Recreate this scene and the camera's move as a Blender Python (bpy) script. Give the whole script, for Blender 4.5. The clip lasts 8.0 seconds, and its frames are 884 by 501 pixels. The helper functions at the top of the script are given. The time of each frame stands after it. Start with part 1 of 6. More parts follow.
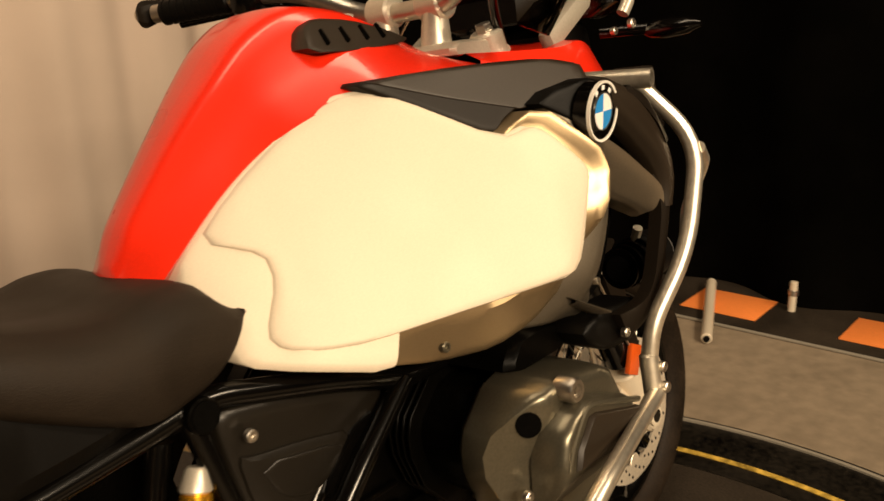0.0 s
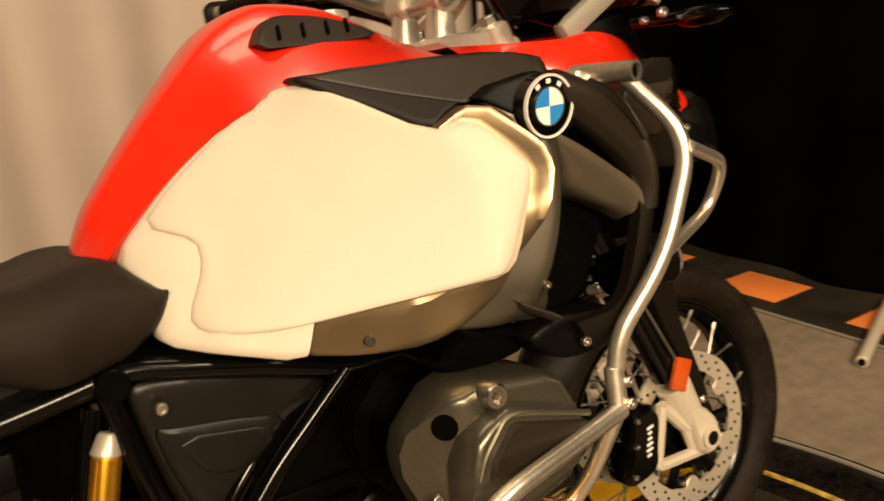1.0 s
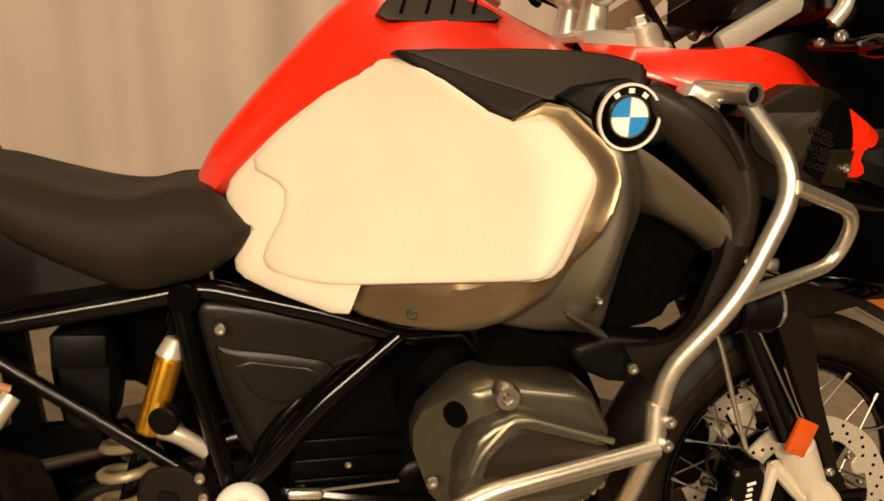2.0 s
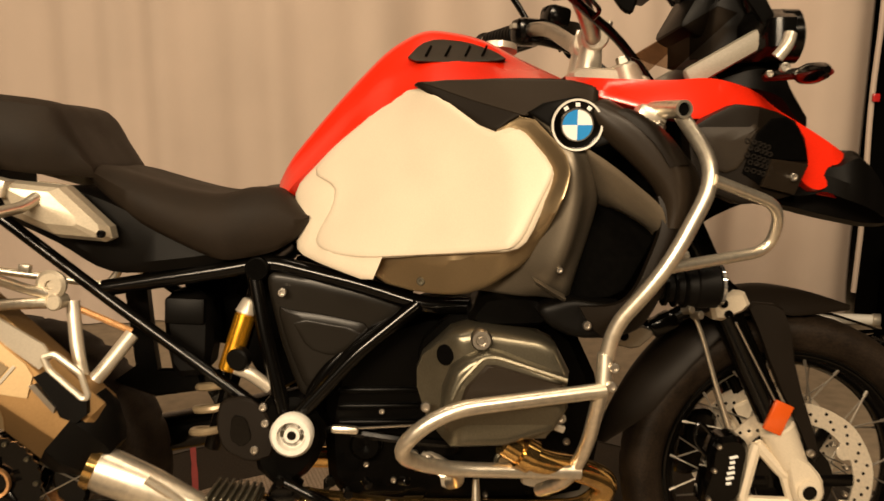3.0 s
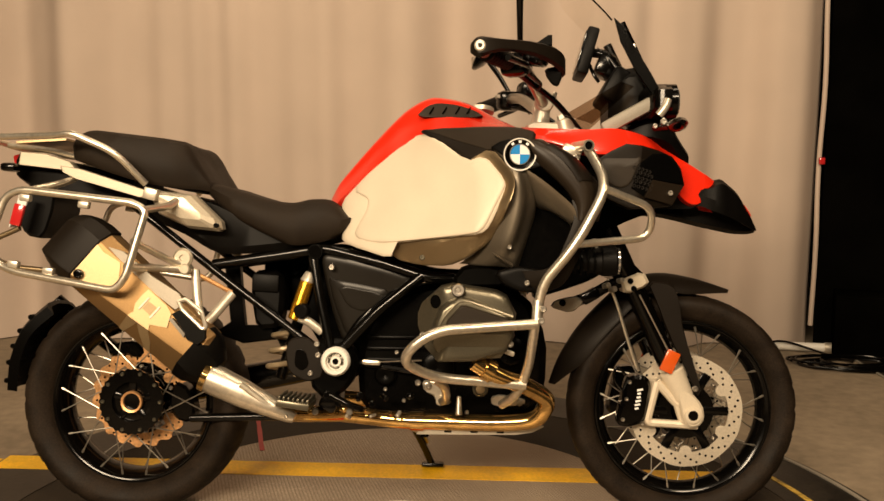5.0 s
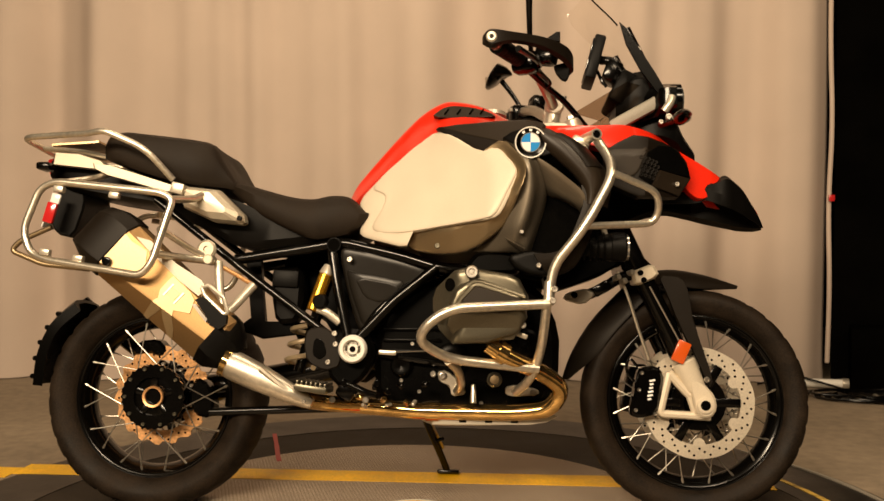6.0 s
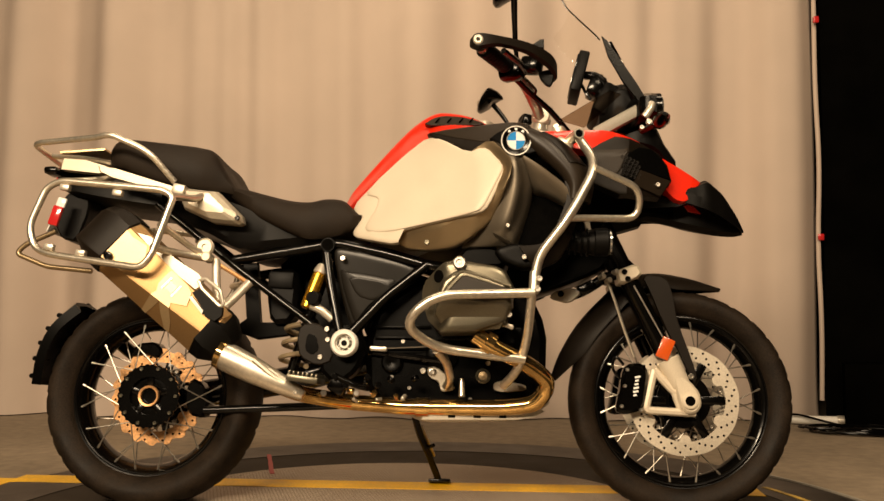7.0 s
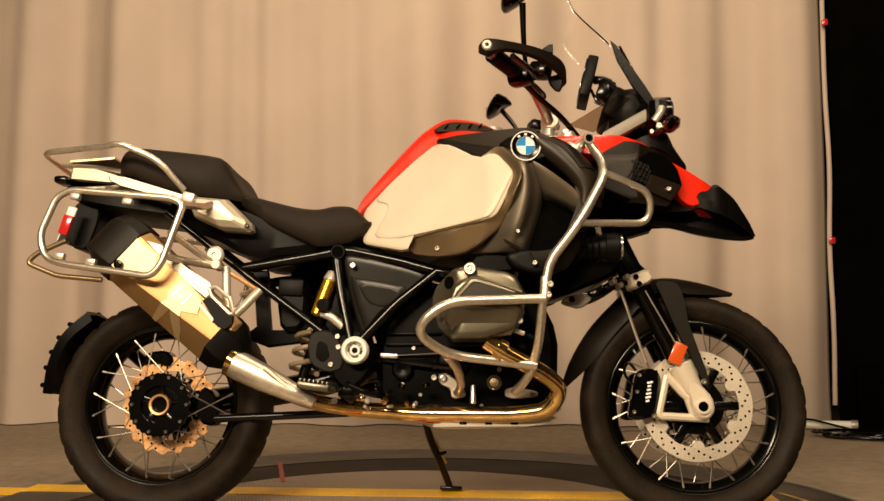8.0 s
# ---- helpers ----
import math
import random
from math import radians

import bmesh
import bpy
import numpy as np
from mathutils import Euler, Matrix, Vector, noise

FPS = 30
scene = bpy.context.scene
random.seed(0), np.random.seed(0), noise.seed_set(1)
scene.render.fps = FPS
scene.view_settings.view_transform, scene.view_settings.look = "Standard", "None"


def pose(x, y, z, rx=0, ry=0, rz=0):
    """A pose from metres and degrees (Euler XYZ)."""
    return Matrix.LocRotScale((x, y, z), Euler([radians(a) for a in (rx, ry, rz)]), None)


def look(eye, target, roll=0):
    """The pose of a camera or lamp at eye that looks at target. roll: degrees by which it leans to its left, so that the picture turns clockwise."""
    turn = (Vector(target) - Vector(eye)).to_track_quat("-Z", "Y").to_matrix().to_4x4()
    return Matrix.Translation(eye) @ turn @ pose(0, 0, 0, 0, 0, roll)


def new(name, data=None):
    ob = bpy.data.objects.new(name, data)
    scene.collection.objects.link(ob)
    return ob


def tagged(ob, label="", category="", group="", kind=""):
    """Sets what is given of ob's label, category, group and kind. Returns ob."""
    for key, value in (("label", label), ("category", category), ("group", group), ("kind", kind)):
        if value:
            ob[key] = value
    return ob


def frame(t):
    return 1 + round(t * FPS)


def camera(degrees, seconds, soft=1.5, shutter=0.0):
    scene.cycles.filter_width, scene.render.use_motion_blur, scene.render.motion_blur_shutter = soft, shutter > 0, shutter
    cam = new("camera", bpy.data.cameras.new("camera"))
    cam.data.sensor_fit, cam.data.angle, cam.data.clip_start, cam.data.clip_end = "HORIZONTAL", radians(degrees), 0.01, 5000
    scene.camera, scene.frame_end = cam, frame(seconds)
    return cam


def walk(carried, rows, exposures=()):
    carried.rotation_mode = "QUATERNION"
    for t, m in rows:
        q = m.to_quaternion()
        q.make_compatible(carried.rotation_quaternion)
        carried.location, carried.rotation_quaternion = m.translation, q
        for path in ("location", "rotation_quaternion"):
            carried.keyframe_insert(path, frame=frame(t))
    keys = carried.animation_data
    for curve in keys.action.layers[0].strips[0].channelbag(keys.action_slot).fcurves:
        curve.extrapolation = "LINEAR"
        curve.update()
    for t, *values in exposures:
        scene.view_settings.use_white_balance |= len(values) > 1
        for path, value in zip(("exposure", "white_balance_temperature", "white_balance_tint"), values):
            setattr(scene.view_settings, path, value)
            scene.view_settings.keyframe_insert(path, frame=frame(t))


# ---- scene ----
cam = camera(52.0, 8.0, shutter=0.5)
PATH = [
    (0, (-0.671, -0.735, 1.201), (0.683, 0.609, 0.598), -3.0),
    (0.5, (-0.501, -0.84, 1.186), (0.681, 0.669, 0.614), -5.2),
    (1, (-0.347, -0.973, 1.169), (0.565, 0.712, 0.597), -5.2),
    (1.5, (-0.21, -1.006, 1.152), (0.35, 0.821, 0.562), -2.0),
    (1.7, (-0.15, -1.021, 1.173), (0.284, 0.835, 0.569), -0.2),
    (2.8, (0.158, -1.372, 1.143), (0.1, 0.567, 0.656), -0.2),
    (3, (0.17, -1.458, 1.116), (0.078, 0.494, 0.691), -0.3),
    (3.5, (0.195, -1.694, 1.11), (0.123, 0.263, 0.704), 0.0),
    (4, (0.276, -1.913, 1.099), (0.084, 0.049, 0.766), -0.3),
    (4.5, (0.348, -2.097, 1.1), (0.128, -0.135, 0.78), 0.3),
    (4.7, (0.328, -2.175, 1.085), (0.141, -0.204, 0.794), 0.0),
    (5.8, (0.351, -2.364, 0.889), (0.135, -0.378, 0.764), 0.0),
    (6, (0.351, -2.364, 0.803), (0.122, -0.378, 0.745), -0.1),
    (6.5, (0.375, -2.416, 0.599), (0.145, -0.432, 0.7), 0.1),
    (7, (0.401, -2.439, 0.571), (0.162, -0.457, 0.695), 0.1),
    (7.5, (0.396, -2.44, 0.567), (0.148, -0.46, 0.702), -0.2),
    (8, (0.395, -2.432, 0.57), (0.138, -0.453, 0.709), -0.3),
]
walk(cam, [(t, look(eye, target, roll)) for t, eye, target, roll in PATH])

# ---- light ----
WARM = (1.0, 0.775, 0.525)
world = bpy.data.worlds.new("hall")
world.use_nodes = True
world.node_tree.nodes["Background"].inputs[0].default_value = (0.9, 0.7, 0.5, 1)
world.node_tree.nodes["Background"].inputs[1].default_value = 0.006
scene.world = world


def area_lamp(name, eye, target, wide, deep, watts, colour=WARM):
    data = bpy.data.lights.new(name, "AREA")
    data.shape, data.size, data.size_y, data.energy, data.color = "RECTANGLE", wide, deep, watts, colour
    lamp = new(name, data)
    lamp.matrix_world = look(eye, target)
    return tagged(lamp, "warm rectangular lamp lighting the display", "lamp", kind="structure")


area_lamp("stage_lamp", (-1.2, -4.2, 2.8), (0.0, 0.4, 0.75), 2.4, 0.6, 325)
area_lamp("hall_lamp", (1.55, -3.0, 3.5), (1.05, 0.4, 0.1), 1.4, 0.4, 105)
area_lamp("hall_lamp", (0.1, 0.2, 3.6), (0.2, 2.2, 0.9), 3.0, 0.4, 50)


# ---- materials ----
def material(name, base, rough=0.5, metal=0.0, coat=0.0, grain=60.0, vary=0.12, stain=4.0, bump=0.05, dark=None, spec=0.5, **more):
    """A surface with colour variation at two scales, uneven gloss and fine relief."""
    mat = bpy.data.materials.new(name)
    mat.use_nodes = True
    tree = mat.node_tree
    nodes, link = tree.nodes, tree.links.new
    bsdf = nodes["Principled BSDF"]
    coord = nodes.new("ShaderNodeTexCoord")
    fine, broad = nodes.new("ShaderNodeTexNoise"), nodes.new("ShaderNodeTexNoise")
    fine.inputs["Scale"].default_value, fine.inputs["Detail"].default_value = grain, 6
    broad.inputs["Scale"].default_value, broad.inputs["Detail"].default_value = stain, 4
    link(coord.outputs["Object"], fine.inputs["Vector"])
    link(coord.outputs["Object"], broad.inputs["Vector"])
    both = nodes.new("ShaderNodeMath")
    both.operation = "ADD"
    link(fine.outputs["Fac"], both.inputs[0])
    link(broad.outputs["Fac"], both.inputs[1])
    ramp = nodes.new("ShaderNodeMapRange")
    ramp.inputs["From Min"].default_value, ramp.inputs["From Max"].default_value = 0.7, 1.3
    link(both.outputs[0], ramp.inputs["Value"])
    mix = nodes.new("ShaderNodeMix")
    mix.data_type = "RGBA"
    low = dark or tuple(c * (1 - 2 * vary) for c in base)
    high = tuple(min(1, c * (1 + vary)) for c in base)
    mix.inputs[6].default_value, mix.inputs[7].default_value = (*low, 1), (*high, 1)
    link(ramp.outputs[0], mix.inputs[0])
    link(mix.outputs[2], bsdf.inputs["Base Color"])
    gloss = nodes.new("ShaderNodeMapRange")
    gloss.inputs["From Min"].default_value, gloss.inputs["From Max"].default_value = 0.3, 0.7
    gloss.inputs["To Min"].default_value, gloss.inputs["To Max"].default_value = rough * 0.85, min(1, rough * 1.15)
    link(broad.outputs["Fac"], gloss.inputs["Value"])
    link(gloss.outputs[0], bsdf.inputs["Roughness"])
    bsdf.inputs["Metallic"].default_value = metal
    bsdf.inputs["Coat Weight"].default_value = coat
    bsdf.inputs["Coat Roughness"].default_value = 0.08
    bsdf.inputs["Specular IOR Level"].default_value = spec
    if bump:
        relief = nodes.new("ShaderNodeBump")
        relief.inputs["Strength"].default_value, relief.inputs["Distance"].default_value = bump, 0.002
        link(fine.outputs["Fac"], relief.inputs["Height"])
        link(relief.outputs[0], bsdf.inputs["Normal"])
    for key, value in more.items():
        bsdf.inputs[key.replace("_", " ")].default_value = value
    return mat


RED = material("red_gloss_paint", (0.7, 0.02, 0.0045), 0.3, coat=0.45, grain=300, vary=0.05, bump=0.01, spec=0.4)
PALE = material("pale_satin_panel", (0.65, 0.565, 0.44), 0.58, metal=0.1, grain=500, vary=0.04, stain=6, bump=0.015, spec=0.35)
BRONZE = material("bronze_satin_panel", (0.35, 0.26, 0.15), 0.36, metal=0.88, grain=500, vary=0.05, bump=0.015)
GRAPHITE = material("graphite_metallic_paint", (0.135, 0.114, 0.085), 0.48, metal=0.8, coat=0.08, grain=400, vary=0.06, bump=0.01)
# brighter copy of the graphite paint, for highlights on the fairing
LIT_GRAPHITE = material("lit_graphite_paint", (0.26, 0.22, 0.165), 0.4, metal=0.85, grain=400, vary=0.06, bump=0.01)
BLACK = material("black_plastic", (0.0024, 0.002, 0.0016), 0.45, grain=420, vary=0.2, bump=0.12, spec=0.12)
SATIN = material("black_satin_metal", (0.0018, 0.0015, 0.0012), 0.17, grain=200, vary=0.2, bump=0.01, spec=0.3)
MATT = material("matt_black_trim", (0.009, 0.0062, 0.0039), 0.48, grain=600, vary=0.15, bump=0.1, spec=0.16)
GLOSSCOVER = material("dark_satin_side_cover", (0.008, 0.0063, 0.0043), 0.36, grain=500, vary=0.15, bump=0.05, spec=0.36)
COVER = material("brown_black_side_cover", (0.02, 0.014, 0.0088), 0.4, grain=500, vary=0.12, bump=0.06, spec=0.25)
# lit copy of the matt trim, lighter for the beak side's upper facet
FACET = material("brown_black_lit_trim", (0.024, 0.0175, 0.0115), 0.45, grain=500, vary=0.12, bump=0.06, spec=0.2)
# near-black for recesses and openings: their shade is put into the colour
VOID = material("recess_shade_black", (0.002, 0.0018, 0.0015), 0.9, grain=100, vary=0.2, bump=0.1, spec=0.02)
SEAT = material("brown_black_seat_cover", (0.0165, 0.0112, 0.007), 0.58, grain=700, vary=0.25, stain=9, bump=0.35, spec=0.15)
STEEL = material("brushed_steel_tube", (0.88, 0.80, 0.66), 0.34, metal=0.92, grain=90, vary=0.1, bump=0.02)
CHROME = material("polished_metal", (0.52, 0.48, 0.42), 0.33, metal=1.0, grain=80, vary=0.05, bump=0.0)
CAST = material("silver_cast_aluminium", (0.62, 0.56, 0.46), 0.34, metal=0.6, grain=350, vary=0.06, bump=0.05)
LEG = material("pale_painted_alloy", (0.7, 0.61, 0.47), 0.38, metal=0.15, grain=350, vary=0.05, bump=0.04)
RAIL = material("sand_cast_alloy", (0.50, 0.44, 0.34), 0.42, metal=0.55, grain=350, vary=0.08, bump=0.05)
ALLOY = material("grey_cast_alloy", (0.155, 0.139, 0.10), 0.32, metal=0.8, grain=300, vary=0.1, bump=0.04)
GOLD = material("gold_anodised_metal", (0.85, 0.42, 0.03), 0.25, metal=0.9, grain=120, vary=0.08, bump=0.0)
HEADER = material("heat_tinted_steel", (0.85, 0.54, 0.2), 0.12, metal=0.97, grain=30, vary=0.22, stain=9, bump=0.0)
SILENCER = material("satin_silencer_steel", (0.37, 0.225, 0.095), 0.46, metal=0.8, grain=260, vary=0.06, bump=0.02)
DISC = material("drilled_disc_steel", (0.80, 0.71, 0.57), 0.36, metal=0.6, grain=200, vary=0.1, bump=0.03)
RUST = material("browned_disc_steel", (0.78, 0.42, 0.18), 0.38, metal=0.6, grain=150, vary=0.25, bump=0.05)
RUBBER = material("tyre_rubber", (0.018, 0.0118, 0.0072), 0.6, grain=260, vary=0.35, stain=14, bump=0.15, spec=0.14)
ENGINE = material("dark_engine_casting", (0.0014, 0.0012, 0.0009), 0.3, grain=200, vary=0.3, bump=0.08, spec=0.07)
SPOKE = material("steel_spoke", (0.40, 0.365, 0.31), 0.34, metal=0.9, grain=80, vary=0.05, bump=0.0)
WHITE = material("white_ring_paint", (0.75, 0.72, 0.65), 0.4, grain=200, vary=0.05)
BLUE = material("blue_enamel", (0.03, 0.25, 0.62), 0.2, coat=0.6, vary=0.03, bump=0)
SNOW = material("white_enamel", (0.85, 0.84, 0.8), 0.2, coat=0.6, vary=0.02, bump=0)
ORANGE = material("orange_reflector", (0.62, 0.09, 0.01), 0.25, coat=0.5, vary=0.05, bump=0.02)
LAMPRED = material("red_lens", (0.5, 0.02, 0.02), 0.15, coat=0.6, vary=0.05, bump=0)
DARKRED = material("dark_red_lens", (0.09, 0.006, 0.005), 0.2, coat=0.4, vary=0.05, bump=0)
LENS = material("clear_lamp_lens", (0.55, 0.53, 0.5), 0.08, metal=0.8, vary=0.05, bump=0)
GREY = material("grey_plastic", (0.26, 0.235, 0.19), 0.5, grain=300, vary=0.08, bump=0.06)
SPRING = material("white_spring_steel", (0.3, 0.23, 0.14), 0.35, metal=0.3, vary=0.08)
SHIELD = material("pale_shield_steel", (0.56, 0.41, 0.225), 0.48, metal=0.75, grain=260, vary=0.05, bump=0.02)
PLATE = material("tan_metal_plate", (0.62, 0.45, 0.25), 0.32, metal=0.85, grain=260, vary=0.08, bump=0.02)
SCREEN = material("dark_display_glass", (0.01, 0.01, 0.012), 0.06, coat=0.5, vary=0.05, bump=0)
CLOTH = material("beige_curtain_cloth", (0.50, 0.405, 0.335), 0.85, grain=900, vary=0.05, stain=2.5, bump=0.15, spec=0.15)
DRAPE = material("black_drape_cloth", (0.0019, 0.0017, 0.0014), 0.95, grain=700, vary=0.3, bump=0.2, spec=0.0)
CONCRETE = material("brown_grey_concrete", (0.255, 0.202, 0.142), 0.75, grain=22, vary=0.14, stain=1.6, bump=0.2, spec=0.2)
MAT_RUBBER = material("dark_rubber_mat", (0.03, 0.0225, 0.0155), 0.7, grain=160, vary=0.3, stain=5, bump=0.3, spec=0.15)
TAPE = material("yellow_floor_tape", (0.86, 0.48, 0.008), 0.5, grain=120, vary=0.12, stain=12, bump=0.1)
WORNTAPE = material("worn_yellow_strip", (0.55, 0.36, 0.06), 0.5, grain=40, vary=0.35, stain=20, bump=0.1)
RINGRUBBER = material("glossy_black_rubber", (0.012, 0.0095, 0.0065), 0.42, grain=60, vary=0.5, stain=6, bump=0.25, spec=0.4)
REDTAPE = material("red_tape", (0.35, 0.015, 0.02), 0.5, vary=0.1)
MATORANGE = material("orange_mat_tile", (0.85, 0.24, 0.045), 0.7, grain=300, vary=0.08, bump=0.2)
WALL = material("dark_hall_paint", (0.02, 0.017, 0.014), 0.9, grain=20, vary=0.2)
YELLOW = material("yellow_print", (0.8, 0.5, 0.03), 0.4, vary=0.05, bump=0)


def glass_material(name, tint, rough=0.02, gloss=None):
    mat = bpy.data.materials.new(name)
    mat.use_nodes = True
    tree = mat.node_tree
    tree.nodes.remove(tree.nodes["Principled BSDF"])
    clear, shine = tree.nodes.new("ShaderNodeBsdfTransparent"), tree.nodes.new("ShaderNodeBsdfGlossy")
    clear.inputs[0].default_value = (*tint, 1)
    shine.inputs["Roughness"].default_value = rough
    rim = tree.nodes.new("ShaderNodeFresnel")
    rim.inputs[0].default_value = 1.3
    mix = tree.nodes.new("ShaderNodeMixShader")
    if gloss is None:
        tree.links.new(rim.outputs[0], mix.inputs[0])
    else:
        mix.inputs[0].default_value = gloss
    tree.links.new(clear.outputs[0], mix.inputs[1])
    tree.links.new(shine.outputs[0], mix.inputs[2])
    tree.links.new(mix.outputs[0], tree.nodes["Material Output"].inputs[0])
    return mat


CLEAR = glass_material("clear_screen", (0.985, 0.98, 0.97), gloss=0.02)
SMOKE = glass_material("smoked_screen", (0.66, 0.58, 0.5))


def tread_material():
    """Worn tread plate: a grid of small raised lozenges as relief."""
    mat = material("worn_tread_plate", (0.56, 0.47, 0.37), 0.5, metal=0.45, grain=60, vary=0.14, stain=6, bump=0)
    nodes, link = mat.node_tree.nodes, mat.node_tree.links.new
    coord = nodes.new("ShaderNodeTexCoord")
    turn = nodes.new("ShaderNodeMapping")
    turn.inputs["Rotation"].default_value = (0, 0, 0.4)
    link(coord.outputs["Object"], turn.inputs[0])
    rows = nodes.new("ShaderNodeTexBrick")
    rows.inputs["Scale"].default_value, rows.inputs["Mortar Size"].default_value = 34, 0.07
    rows.inputs["Mortar Smooth"].default_value = 0.6
    link(turn.outputs[0], rows.inputs["Vector"])
    relief = nodes.new("ShaderNodeBump")
    relief.inputs["Strength"].default_value, relief.inputs["Distance"].default_value = 0.9, 0.005
    relief.invert = True
    link(rows.outputs["Fac"], relief.inputs["Height"])
    bsdf = nodes["Principled BSDF"]
    link(relief.outputs[0], bsdf.inputs["Normal"])
    # dirt lies between the lozenges
    worn = bsdf.inputs["Base Color"].links[0].from_socket
    dirt = nodes.new("ShaderNodeMix")
    dirt.data_type = "RGBA"
    dirt.inputs[7].default_value = (0.2, 0.155, 0.11, 1)
    link(rows.outputs["Fac"], dirt.inputs[0])
    link(worn, dirt.inputs[6])
    link(dirt.outputs[2], bsdf.inputs["Base Color"])
    return mat


TREAD = tread_material()


# ---- building helpers ----
def finish(bm, angle=38):
    bmesh.ops.recalc_face_normals(bm, faces=bm.faces)
    for f in bm.faces:
        f.smooth = True
    limit = radians(angle)
    for e in bm.edges:
        e.smooth = len(e.link_faces) == 2 and e.calc_face_angle(0) < limit
    return bm


def part(name, bm, mat, parent=None, label="", angle=38, at=None):
    finish(bm, angle)
    mesh = bpy.data.meshes.new(name)
    bm.to_mesh(mesh)
    bm.free()
    mesh.materials.append(mat)
    ob = new(name, mesh)
    if parent:
        ob.parent = parent
    if at is not None:
        ob.matrix_local = at
    return tagged(ob, label)


def again(ob, m, parent=None):
    """Another object on the same mesh."""
    twin = new(ob.name, ob.data)
    twin.parent = parent or ob.parent
    twin.matrix_local = m
    return twin


def fresh():
    return bmesh.new()


def skin(bm, rings, caps=True, closed=False):
    """Faces between rings of equal count."""
    rows = [[bm.verts.new(p) for p in ring] for ring in rings]
    n = len(rows[0])
    pairs = list(zip(rows, rows[1:])) + ([(rows[-1], rows[0])] if closed else [])
    for a, b in pairs:
        for i in range(n):
            j = (i + 1) % n
            bm.faces.new((a[i], a[j], b[j], b[i]))
    if caps and not closed:
        bm.faces.new(list(reversed(rows[0])))
        bm.faces.new(rows[-1])
    return bm


def fillet(points, radius, steps=6, closed=False):
    """The polyline with its corners rounded."""
    pts = [Vector(p) for p in points]
    out = []
    last = len(pts)
    for i, p in enumerate(pts):
        if not closed and i in (0, last - 1):
            out.append(p)
            continue
        a, b = pts[i - 1], pts[(i + 1) % last]
        da, db = a - p, b - p
        r = min(radius, da.length * 0.49, db.length * 0.49)
        s, e = p + da.normalized() * r, p + db.normalized() * r
        for k in range(steps + 1):
            u = k / steps
            out.append(s * (1 - u) ** 2 + p * 2 * u * (1 - u) + e * u * u)
    return out


def tube(points, r, seg=12, bend=0.0, closed=False, bm=None, hollow=False, taper=None):
    """A round bar along a polyline; bend rounds its corners."""
    bm = bm or fresh()
    pts = fillet(points, bend, closed=closed) if bend else [Vector(p) for p in points]
    n = len(pts)
    rings, side = [], None
    for i, p in enumerate(pts):
        a = pts[i - 1] if (i or closed) else p
        b = pts[(i + 1) % n] if (i < n - 1 or closed) else p
        way = (b - a).normalized()
        if side is None:
            side = way.orthogonal().normalized()
        side = (side - way * side.dot(way)).normalized()
        up = way.cross(side)
        q = r if taper is None else r + (taper - r) * i / (n - 1)
        rings.append([p + (side * math.cos(k * math.tau / seg) + up * math.sin(k * math.tau / seg)) * q for k in range(seg)])
    if hollow:
        way = (pts[0] - pts[1]).normalized()
        first = [pts[0] + (v - pts[0]) * 0.72 for v in rings[0]]
        deep = [v - way * 0.03 for v in first]
        rings = [deep, first] + rings
    return skin(bm, rings, caps=True, closed=closed)


def rod(a, b, r, seg=12, bm=None, taper=None, edge=0.0):
    """A cylinder from a to b, with slightly rounded ends."""
    a, b = Vector(a), Vector(b)
    if not edge:
        return tube((a, b), r, seg, bm=bm, taper=taper)
    way = (b - a).normalized()
    bm = bm or fresh()
    side = way.orthogonal().normalized()
    up = way.cross(side)
    t = r if taper is None else taper
    rings = []
    for p, q in ((a, r - edge), (a + way * edge, r), (b - way * edge, t), (b, t - edge)):
        rings.append([p + (side * math.cos(k * math.tau / seg) + up * math.sin(k * math.tau / seg)) * q for k in range(seg)])
    return skin(bm, rings)


def block(size, centre=(0, 0, 0), turn=(0, 0, 0), bevel=0.004, bm=None, seg=2):
    """A box with rounded edges."""
    bm = bm or fresh()
    made = bmesh.ops.create_cube(bm, size=1)["verts"]
    bmesh.ops.transform(bm, matrix=pose(*centre, *turn) @ Matrix.Diagonal((*size, 1)), verts=made)
    if bevel:
        edges = list({e for v in made for e in v.link_edges})
        bmesh.ops.bevel(bm, geom=edges, offset=bevel, segments=seg, profile=0.5, affect="EDGES")
    return bm


def soften(outline, times=2):
    """Cut the corners of a closed outline."""
    pts = [Vector(p) for p in outline]
    for _ in range(times):
        out = []
        for a, b in zip(pts, pts[1:] + pts[:1]):
            out += [a.lerp(b, 0.2), a.lerp(b, 0.8)]
        pts = out
    return pts


def resample(outline, step):
    pts, out = list(outline), []
    for a, b in zip(pts, pts[1:] + pts[:1]):
        n = max(1, round((b - a).length / step))
        out += [a.lerp(b, k / n) for k in range(n)]
    return out


